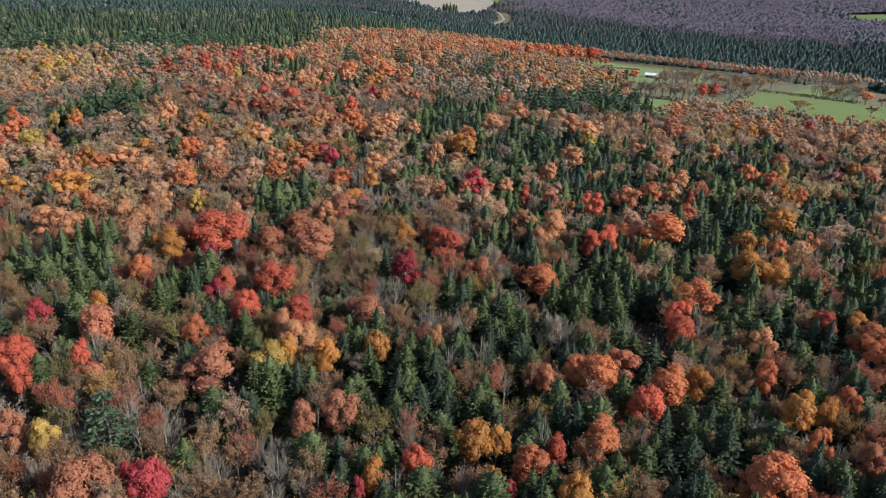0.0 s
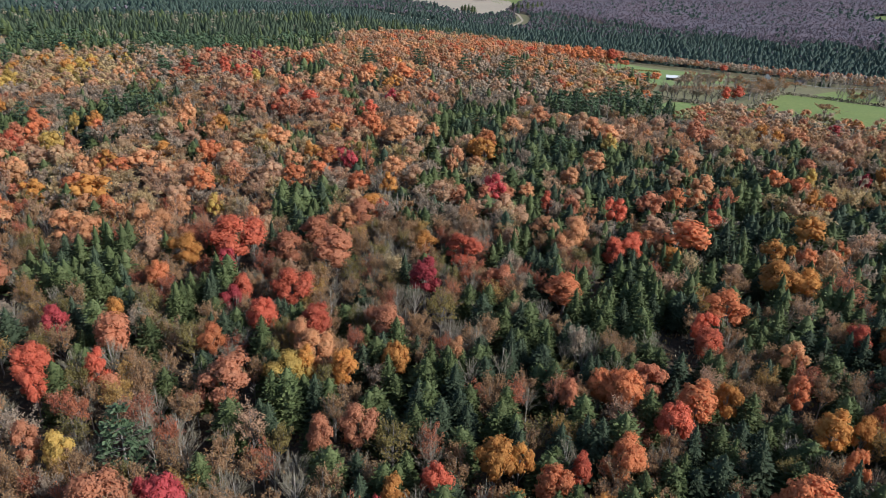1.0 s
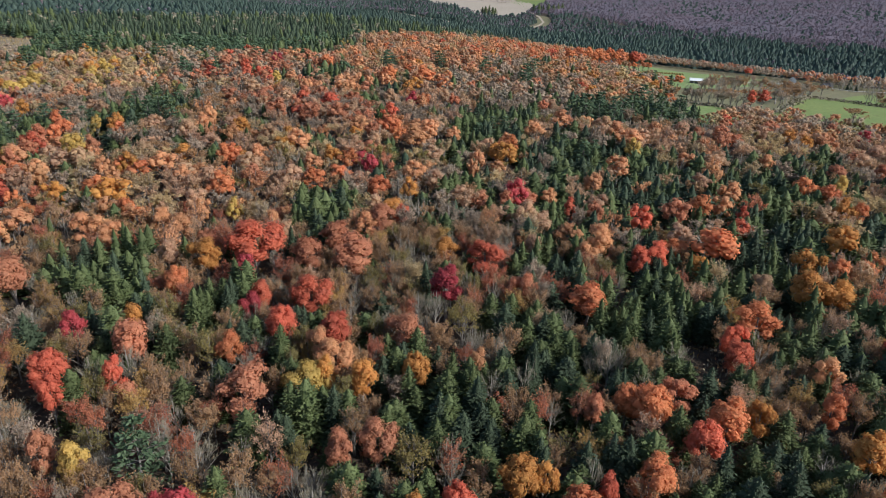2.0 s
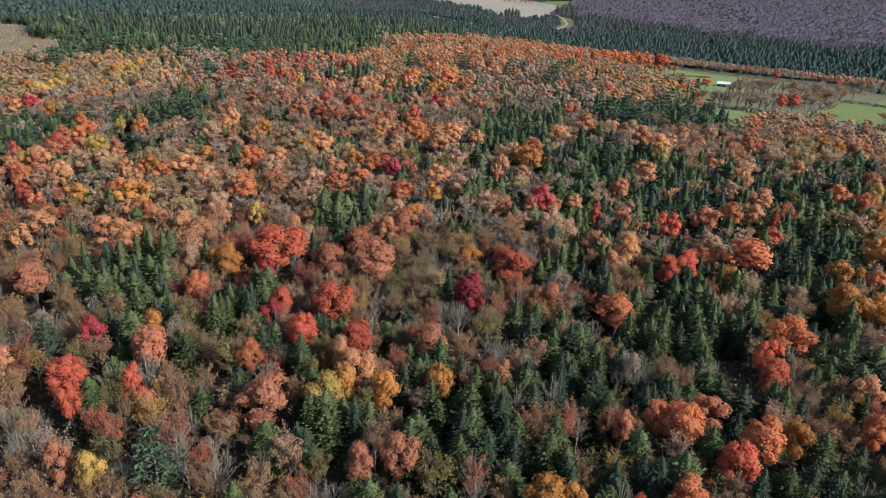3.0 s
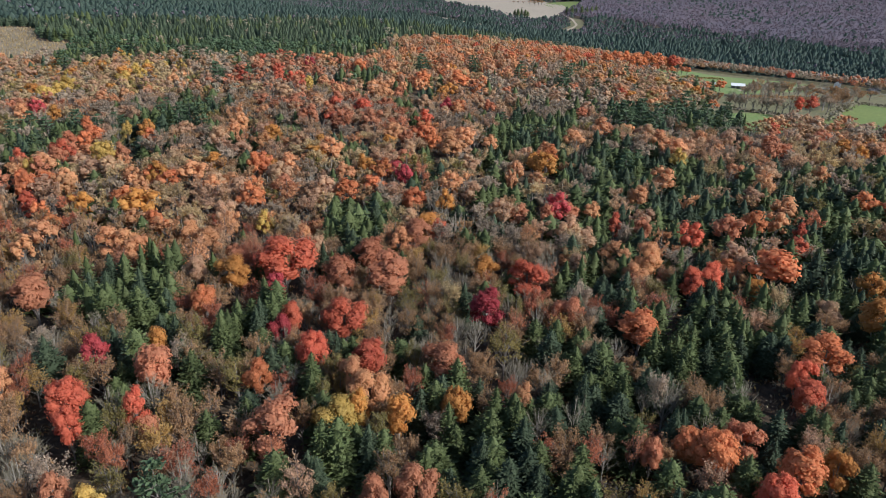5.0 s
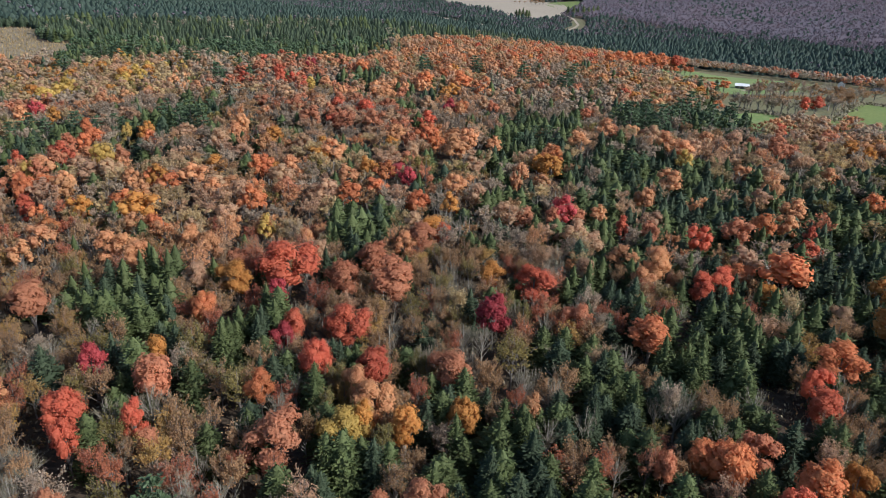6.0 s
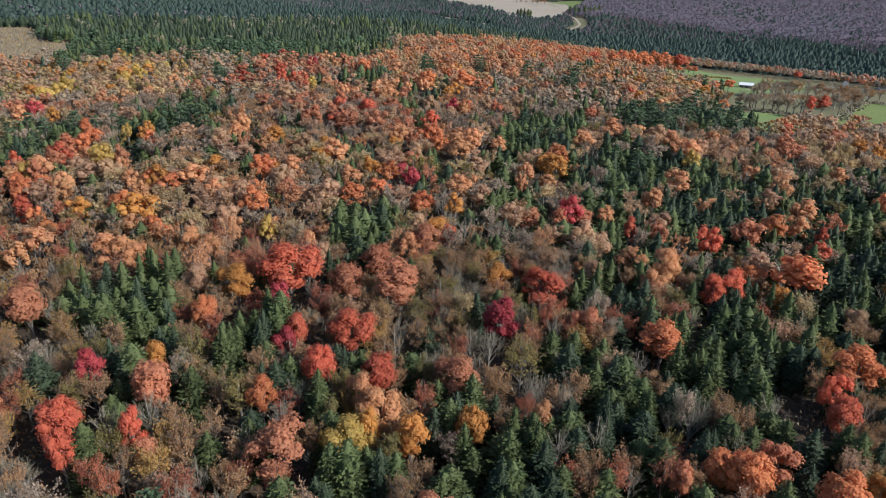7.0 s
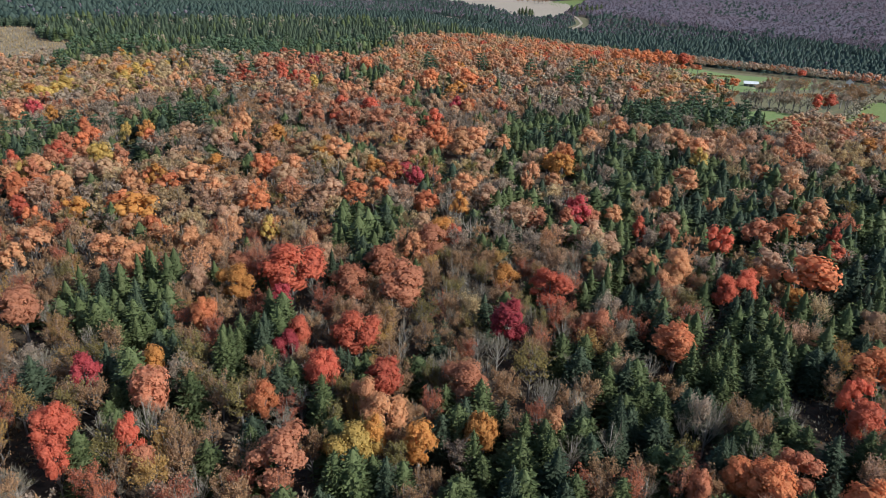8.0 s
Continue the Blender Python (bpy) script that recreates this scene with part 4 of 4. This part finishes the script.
SAYS = {
    "red": ("maple_tree", "bright red autumn maple with a full crown", "maple tree"),
    "crimson": ("maple_tree", "deep crimson autumn maple among paler trees", "maple tree"),
    "salmon": ("maple_tree", "dusky salmon-pink autumn maple, leaves thinning", "maple tree"),
    "orange": ("maple_tree", "glowing orange autumn maple with rounded crown", "maple tree"),
    "peach": ("maple_tree", "pale peach-orange autumn maple in full leaf", "maple tree"),
    "gold": ("birch_tree", "golden-brown autumn birch with rounded crown", "birch tree"),
    "yellow": ("aspen_tree", "yellow autumn aspen with a dense crown", "aspen tree"),
    "buff": ("oak_tree", "buff-brown oak with a soft rounded crown", "oak tree"),
    "straw": ("oak_tree", "straw-coloured oak with a soft rounded crown", "oak tree"),
    "dun": ("oak_tree", "dull grey-brown oak, leaves nearly spent", "oak tree"),
    "tan": ("beech_tree", "russet thinning beech, grey limbs showing through", "beech tree"),
    "rust": ("cherry_tree", "rust-brown thinning cherry with ascending twigs", "cherry tree"),
    "ochre": ("birch_tree", "ochre-yellow thinning birch, twigs showing through", "birch tree"),
    "olive": ("ash_tree", "olive-green ash with half its leaves gone", "ash tree"),
    "bare": ("leafless_tree", "grey leafless tree with a haze of twigs", "bare tree"),
    "hemlock": ("hemlock_tree", "dark green hemlock with drooping boughs", "conifer"),
    "spruce": ("spruce_tree", "narrow dark green spruce rising above neighbours", "conifer"),
    "pine": ("pine_tree", "blue-green white pine with level tiers of needles", "pine tree"),
}
MODELS = {}


def form_of(kind, pick):
    """The form of a tree: among the paler kinds many are half bare."""
    if kind == "buff" and pick % 3 or kind in ("peach", "salmon") and pick % 4 == 1:
        return "thin"
    return FORM.get(kind, "full")


WIDE = {"needle": 2.2, "spire": 2.2, "pine": 3.6, "full": 3.5, "thin": 3.3, "bare": 3.5}


def plant(kind, x, y, r, h, turn, pick):
    """One tree of its own: an Empty at its foot with a trunk and a crown."""
    form = form_of(kind, pick)
    near = math.hypot(x + 4, y - 12) < 165
    shapes = (NEAR if near else MID)[form]
    shape = shapes[pick % len(shapes)]
    wide, tall = WIDE[form], 13.0
    key = (kind, near, form, pick % len(shapes))
    name, label, category = SAYS[kind]
    m = Matrix.LocRotScale((x, y, float(land(x, y))), Euler((0, 0, turn)), None)
    if key not in MODELS:
        tree = new(name)
        tree.empty_display_size = 0.5
        bark = PALE_BARK if kind in ("bare", "gold", "yellow") else BARK
        for part_name, (v, f), mat in (("trunk", shape[0], bark), ("crown", shape[1], LEAF["twig" if kind == "bare" else kind])):
            ob = new(part_name, mesh_of(part_name, v, f, [mat]))
            ob.data.polygons.foreach_set("use_smooth", np.ones(len(f), bool))
            ob.parent = tree
        tagged(tree, label, category, group=category + "s in the wood", kind="")
        MODELS[key] = tree
    else:
        tree = copy_thing(MODELS[key], m)
    tree.matrix_basis = m
    tree.scale = (r / wide, r / wide, h / tall)


def massed(name, label, trees, shapes, mat, bark):
    """Many trees too far off to tell apart, as one object."""
    vs, fs, ws, tones, at = [], [], [], [], 0
    for k, (kind, x, y, r, h, turn) in enumerate(trees):
        form = form_of(kind, k)
        form = form if form in shapes else "needle" if form in ("spire", "pine") else "full"
        (tv, tf), (cv, cf) = shapes[form][k % len(shapes[form])]
        wide = WIDE[form]
        c, s = math.cos(turn) * r / wide, math.sin(turn) * r / wide
        turned = np.array([[c, -s, 0], [s, c, 0], [0, 0, h / 13.0]])
        foot = np.array([x, y, float(land(x, y))])
        for v, f, w in ((tv, tf, 1), (cv, cf, 0)):
            if w and (shapes is DISTANT or shapes is FAR and y > 400):
                continue
            vs.append(v @ turned.T + foot)
            fs.append(f + at)
            ws.append(np.full(len(f), w))
            tones.append(np.full(len(f), (k * 0.618) % 1.0, np.float32))
            at += len(v)
    if vs:
        ob = new(name, mesh_of(name, np.concatenate(vs), np.concatenate(fs), [mat, bark], np.concatenate(ws)))
        ob.data.polygons.foreach_set("use_smooth", np.ones(len(ob.data.polygons), bool))
        ob.data.attributes.new("tree_tone", "FLOAT", "FACE").data.foreach_set("value", np.concatenate(tones))
        tagged(ob, label, "woodland", kind="stuff")


CAP, REACH = 300, 190.0
counts, rest = {}, {}
stood.sort(key=lambda s: math.hypot(s[1] + 4, s[2] - 12) + (0 if s[2] > 55 else 400))
listed = {(round(a, 1), round(b, 1)) for a, b, _ in marked}
for k, s in enumerate(stood):
    kind, x, y = s[:3]
    far = math.hypot(x + 4, y - 12)
    name = SAYS[kind][0] if kind in SAYS else kind
    special = (round(x, 1), round(y, 1)) in listed
    if kind in SAYS and y > 55 and (far < REACH and counts.get(name, 0) < CAP or special and counts.get(name, 0) < CAP + 40):
        counts[name] = counts.get(name, 0) + 1
        plant(*s, k)
    else:
        belt = "near" if far < 330 else "far" if far < 780 else "distant"
        rest.setdefault((belt, kind), []).append(s)

WOODS = {
    "red": "red maples massed in the wood", "crimson": "crimson maples scattered through the wood", "salmon": "dusky pink maples massed in the wood",
    "orange": "orange maples massed along the plateau", "peach": "pale orange maples massed on the plateau", "gold": "golden birches among the maples",
    "yellow": "yellow aspens scattered in the wood", "buff": "buff-brown oaks massed on the plateau", "straw": "straw-coloured oaks massed on the plateau", "dun": "grey-brown oaks with spent leaves, massed together", "tan": "russet thinning beeches massed together", "rust": "rust-brown cherries massed together", "ochre": "ochre birches massed together", "olive": "olive-green ashes among bare trees",
    "bare": "grey leafless trees massed together", "mauve": "leafless woods on the far hillside, tinted mauve-grey for haze", "hemlock": "dark green hemlocks massed together",
    "spruce": "dark green spruces standing in ranks", "pine": "blue-green pines massed at the wood's edge",
}
for (belt, kind), trees in rest.items():
    shapes = {"near": MID, "far": FAR, "distant": DISTANT}[belt]
    # the distant belt takes the needle and twig colours with haze painted in
    leaf = LEAF["hazed_conifer" if kind in ("spruce", "hemlock") and belt == "distant" else "mauve" if kind == "bare" and belt == "distant" else "twig" if kind == "bare" else kind]
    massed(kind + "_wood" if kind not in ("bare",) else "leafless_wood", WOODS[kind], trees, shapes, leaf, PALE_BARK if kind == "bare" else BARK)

# twiggy undergrowth: a raised sheet added to fill shadowed gaps on the far hillside
ux, uy = np.meshgrid(np.arange(90, 1500, 7.0), np.arange(960, 2050, 7.0))
ux, uy = ux + rng.uniform(-2.5, 2.5, ux.shape), uy + rng.uniform(-2.5, 2.5, uy.shape)
foot = np.interp(ux, (84, 187, 268, 339, 402, 514, 900), (1454, 1409, 1294, 1209, 1135, 1087, 950))
uz = land(ux, uy) + rng.uniform(3.4, 6.0, ux.shape) * np.clip((uy - foot - 25) / 60, 0.05, 1.0)
ui = (np.arange(ux.shape[0] - 1)[:, None] * ux.shape[1] + np.arange(ux.shape[1] - 1)[None]).ravel()
ok = (uy > foot + 30) & (ux < 0.67 * (uy + 35) + 30)
ok &= ~open_land(ux, uy)
ui = ui[ok[:-1, :-1].ravel() & ok[1:, 1:].ravel()]
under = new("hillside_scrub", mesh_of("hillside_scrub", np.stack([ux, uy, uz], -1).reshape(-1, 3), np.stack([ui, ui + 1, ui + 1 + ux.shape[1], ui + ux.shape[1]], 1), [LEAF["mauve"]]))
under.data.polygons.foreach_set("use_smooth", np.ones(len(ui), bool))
tagged(under, "twiggy scrub closing the far hillside, tinted mauve-grey for haze", "undergrowth", kind="stuff")

# low growth on the forest floor
def brush(name, label, mat, count, y0, y1, tall, k):
    """Saplings and bushes between the trunks."""
    x, y = rng.uniform(-0.86 * (y1 + 40), 0.74 * (y1 + 40), count), rng.uniform(y0, y1, count)
    keep = ~open_land(x, y) & (x > -0.86 * (y + 40) - 10) & (x < 0.74 * (y + 40) + 10)
    x, y = x[keep], y[keep]
    h = rng.uniform(0.5, tall, len(x))
    c = np.repeat(np.column_stack([x, y, land(x, y) + h * 0.5]), k, 0)
    c += rng.normal(size=c.shape) * np.column_stack([np.repeat(0.5 + h * 0.2, k)] * 2 + [np.repeat(h * 0.35, k)])
    v, f = leaves(c, rng.normal(size=c.shape) + np.array([0, 0, 0.9]), rng.uniform(0.2, 0.5, len(c)), rng.normal(size=c.shape) * 0.6 + np.array([0, 0, 1.0]), 0.45)
    tagged(new(name, mesh_of(name, v, f, [mat])), label, "undergrowth", kind="stuff")


brush("undergrowth", "low brown brush on the forest floor", LEAF["tan"], 4200, 45, 230, 1.7, 9)
brush("undergrowth", "grey saplings between the trunks", LEAF["twig"], 2200, 45, 230, 2.2, 8)
brush("undergrowth", "olive bushes on the forest floor", LEAF["olive"], 2400, 45, 230, 1.8, 8)



def reeds(name, label, outline_points, mat, count, tall):
    """Dry stalks standing in tufts over a clearing."""
    p = np.array(outline_points)
    x, y = rng.uniform(p[:, 0].min(), p[:, 0].max(), count), rng.uniform(p[:, 1].min(), p[:, 1].max(), count)
    keep = inside(outline_points, x, y)
    x, y = x[keep], y[keep]
    h = rng.uniform(0.4, 1.0, len(x)) * tall
    c = np.column_stack([x, y, land(x, y) + h * 0.5])
    v, f = leaves(c, rng.normal(size=c.shape) * np.array([1, 1, 0.2]), h * 0.6, rng.normal(size=c.shape) * 0.25 + np.array([0, 0, 1.0]), 0.3)
    tagged(new(name, mesh_of(name, v, f, [mat])), label, "reeds", kind="stuff")


reeds("reeds", "tan dry reeds and saplings in the marsh clearing", FIELDS["marsh"], LEAF["straw"], 9000, 2.2)
# ---------------------------------------------------------------- the farm and its hedgerows
def part(name, bm, material, parent, label=""):
    """One mesh object of its own under a thing or under a part."""
    me = bpy.data.meshes.new(name)
    bm.to_mesh(me)
    bm.free()
    me.materials.append(material)
    ob = new(name, me)
    ob.parent = parent
    if label:
        ob["label"] = label
    return ob


def block(x0, x1, y0, y1, z0, z1, bevel=0.0):
    bm = bmesh.new()
    bmesh.ops.create_cube(bm, size=1.0)
    for v in bm.verts:
        v.co = ((x0 + x1) / 2 + v.co.x * (x1 - x0), (y0 + y1) / 2 + v.co.y * (y1 - y0), (z0 + z1) / 2 + v.co.z * (z1 - z0))
    if bevel:
        bmesh.ops.bevel(bm, geom=bm.edges[:], offset=bevel, segments=1, affect="EDGES")
    return bm


def gable(half_x, half_y, z0, rise, thick):
    """A pitched roof slab with its ridge along x."""
    bm = bmesh.new()
    prof = [(-half_y, z0), (0, z0 + rise), (half_y, z0), (half_y, z0 + thick), (0, z0 + rise + thick), (-half_y, z0 + thick)]
    ends = [[bm.verts.new((x, y, z)) for y, z in prof] for x in (-half_x, half_x)]
    for k in range(6):
        bm.faces.new([ends[0][k], ends[0][(k + 1) % 6], ends[1][(k + 1) % 6], ends[1][k]])
    for e in ends:
        bm.faces.new([e[0], e[1], e[4], e[5]])
        bm.faces.new([e[1], e[2], e[3], e[4]])
    bmesh.ops.recalc_face_normals(bm, faces=bm.faces)
    return bm


def gable_end(x, half_y, z0, rise):
    bm = bmesh.new()
    a = [bm.verts.new((x + d, y, z)) for d in (-0.08, 0.08) for y, z in ((-half_y, z0), (half_y, z0), (0, z0 + rise))]
    bm.faces.new(a[:3])
    bm.faces.new(a[3:])
    for i, j in ((0, 1), (1, 2), (2, 0)):
        bm.faces.new([a[i], a[j], a[j + 3], a[i + 3]])
    bmesh.ops.recalc_face_normals(bm, faces=bm.faces)
    return bm


def building(name, label, x, y, turn, half_x, half_y, wall, rise, wall_mat, roof_mat, openings):
    """A shed or house: four walls, gables, a roof, and doors or windows set in the walls."""
    thing = new(name)
    thing.empty_display_size = 1.0
    thing.matrix_basis = Matrix.LocRotScale((x, y, float(land(x, y))), Euler((0, 0, radians(turn))), None)
    t = 0.2
    part("wall", block(-half_x, half_x, -half_y, -half_y + t, -0.8, wall), wall_mat, thing)
    part("wall", block(-half_x, half_x, half_y - t, half_y, -0.8, wall), wall_mat, thing)
    part("wall", block(-half_x, -half_x + t, -half_y + t, half_y - t, -0.8, wall), wall_mat, thing)
    part("wall", block(half_x - t, half_x, -half_y + t, half_y - t, -0.8, wall), wall_mat, thing)
    for e in (-half_x + 0.1, half_x - 0.1):
        part("gable", gable_end(e, half_y, wall, rise), wall_mat, thing)
    part("roof", gable(half_x + 0.5, half_y + 0.5, wall + 0.02 - 0.5 * rise / half_y, rise * (half_y + 0.5) / half_y, 0.16), roof_mat, thing)
    for what, x0, x1, z0, z1 in openings:
        frame_part = part(what, block(x0, x1, -half_y - 0.05, -half_y + 0.03, z0, z1), SLATE if what == "door" else WHITE_BOARDS, thing)
        if what == "window":
            part("pane", block(x0 + 0.12, x1 - 0.12, -half_y - 0.07, -half_y - 0.045, z0 + 0.12, z1 - 0.12), GLASS, frame_part, "dark glass pane")
    return tagged(thing, label, "building")


building("barn", "long low barn with a white sheet roof, in pasture", 154, 541, -14, 4.4, 2.9, 2.5, 1.2, BOARDS, ROOFING,
         [("door", -4.2, -2.0, 0, 2.1), ("door", -0.9, 1.3, 0, 2.1), ("door", 2.3, 4.4, 0, 2.1)])
building("farmhouse", "white gabled farmhouse with dark roof among trees", 300, 722, 62, 3.6, 2.8, 3.9, 2.4, WHITE_BOARDS, SLATE,
         [("window", -2.9, -1.7, 0.9, 2.2), ("window", 1.7, 2.9, 0.9, 2.2), ("window", -2.9, -1.7, 2.7, 3.7), ("window", 1.7, 2.9, 2.7, 3.7), ("door", -0.6, 0.6, 0, 2.1)])
building("shed", "low grey shed with dark roof beside the farmhouse", 326, 706, 20, 5.0, 3.0, 2.4, 1.4, BOARDS, SLATE, [("door", -1.2, 1.2, 0, 2.1)])
building("shed", "small weathered shed at the edge of the pasture", 104, 640, 8, 4.0, 2.6, 2.4, 1.2, BOARDS, SLATE, [("door", -1.0, 1.0, 0, 2.0)])

for x, y in ((139, 556), (141.5, 555), (146, 549), (128, 548)):
    bm = bmesh.new()
    bmesh.ops.create_cone(bm, cap_ends=True, segments=14, radius1=0.75, radius2=0.75, depth=1.3)
    bmesh.ops.rotate(bm, verts=bm.verts, matrix=Matrix.Rotation(radians(90), 3, "X"))
    bmesh.ops.bevel(bm, geom=[e for e in bm.edges if abs(e.verts[0].co.y - e.verts[1].co.y) < 0.01], offset=0.14, segments=2, affect="EDGES")
    me = bpy.data.meshes.new("hay_bale")
    bm.to_mesh(me)
    bm.free()
    me.materials.append(PLASTIC)
    bale = new("hay_bale", me)
    bale.location = (x, y, float(land(x, y)) + 0.85)
    tagged(bale, "round hay bale in white wrap on grass", "hay bale", group="bales by the barn")

VALLEY = {   # trees round the hay field: east, north, radius, height
    "hemlock": [(-16, 1446, 4.5, 12), (-10, 1441, 5, 14), (-3, 1445, 5, 15), (4, 1440, 5, 13), (9, 1446, 4, 11), (88, 1512, 5, 14), (98, 1506, 5.5, 16), (107, 1512, 5, 14), (117, 1505, 5.5, 17), (128, 1515, 5, 15), (138, 1524, 5.5, 16), (148, 1537, 5, 15)],
    "tan": [(-22, 1670, 4, 6), (-12, 1674, 4, 6), (0, 1678, 4, 6), (14, 1660, 6, 11), (24, 1652, 7, 13), (33, 1656, 7, 12), (40, 1660, 6, 11)],
}
for kind, places in VALLEY.items():
    for k, (x, y, r, h) in enumerate(places):
        plant(kind, x, y, r, h, k * 1.7, k)
LONE = {   # trees of the farm: east, north, radius, height
    "orange": [(305, 513, 6.2, 9.5), (116, 478, 4, 9), (128, 492, 4.2, 9)],
    "tan": [(199, 396, 6.5, 10.5), (316, 511, 5, 8), (163, 384, 4.5, 9), (255, 420, 4, 8), (247, 560, 6, 9), (262, 575, 6.5, 9.5), (338, 498, 5, 8), (300, 470, 4, 7), (100, 470, 4.5, 10)],
    "red": [(345, 735, 5, 9), (255, 720, 5, 10)],
    "yellow": [(352, 728, 6, 7.5), (196, 486, 4, 7.5)],
    "hemlock": [(101, 468, 2.6, 9), (108, 438, 2.4, 8), (100, 352, 3, 8), (125, 500, 2.4, 8)],
}
for kind, places in LONE.items():
    for k, (x, y, r, h) in enumerate(places):
        plant(kind, x, y, r, h, k * 1.3, k)
ROWS = [((108, 426), (153, 414), 8, 7.5, "bare"), ((140, 478), (172, 500), 9, 7, "bare"), ((172, 500), (232, 540), 12, 7, "bare"),
        ((176, 446), (228, 526), 11, 5.5, "bare"), ((268, 520), (300, 518), 6, 6, "bare"), ((322, 560), (378, 648), 10, 8, "bare"), ((310, 668), (420, 712), 12, 8, "bare")]
for (x0, y0), (x1, y1), count, h, kind in ROWS:
    count = int(count * 2.3)
    for k in range(count):
        s = (k + rng.uniform(0.1, 0.9)) / count
        plant((kind, kind, "dun", kind, "tan")[int(rng.integers(0, 5))], x0 + (x1 - x0) * s + rng.normal() * 1.5, y0 + (y1 - y0) * s + rng.normal() * 1.5, rng.uniform(3.2, 5.2), (h + 5.0) * rng.uniform(0.7, 1.2), k * 2.2, k)


def hedge(name, a, b, count, label, mat, tall=1.1):
    """A line of low bushes along a field's edge."""
    s = rng.uniform(0, 1, count)
    x, y = a[0] + (b[0] - a[0]) * s + rng.normal(size=count) * 1.8, a[1] + (b[1] - a[1]) * s + rng.normal(size=count) * 1.8
    c = np.column_stack([x, y, land(x, y) + rng.uniform(0.2, 1.0, count) * tall])
    v, f = leaves(c, rng.normal(size=c.shape) + np.array([0, 0, 0.5]), rng.uniform(0.4, 0.9, count))
    tagged(new(name, mesh_of(name, v, f, [mat])), label, "hedge", kind="stuff")


hedge("hedge", (104, 566), (165, 624), 500, "low green hedge across the barn pasture", LEAF["olive"])
hedge("hedge", (231, 524), (300, 516), 700, "brown hedgerow brush between two pastures", LEAF["twig"], 2.2)
hedge("hedge", (108, 424), (158, 408), 600, "brown brush under a row of bare trees", LEAF["twig"], 1.8)
hedge("hedge", (140, 480), (232, 540), 900, "tan brush under a row of bare trees", LEAF["tan"], 2.0)
hedge("hedge", (162, 404), (228, 524), 800, "brown hedgerow brush along the pasture", LEAF["twig"], 2.2)
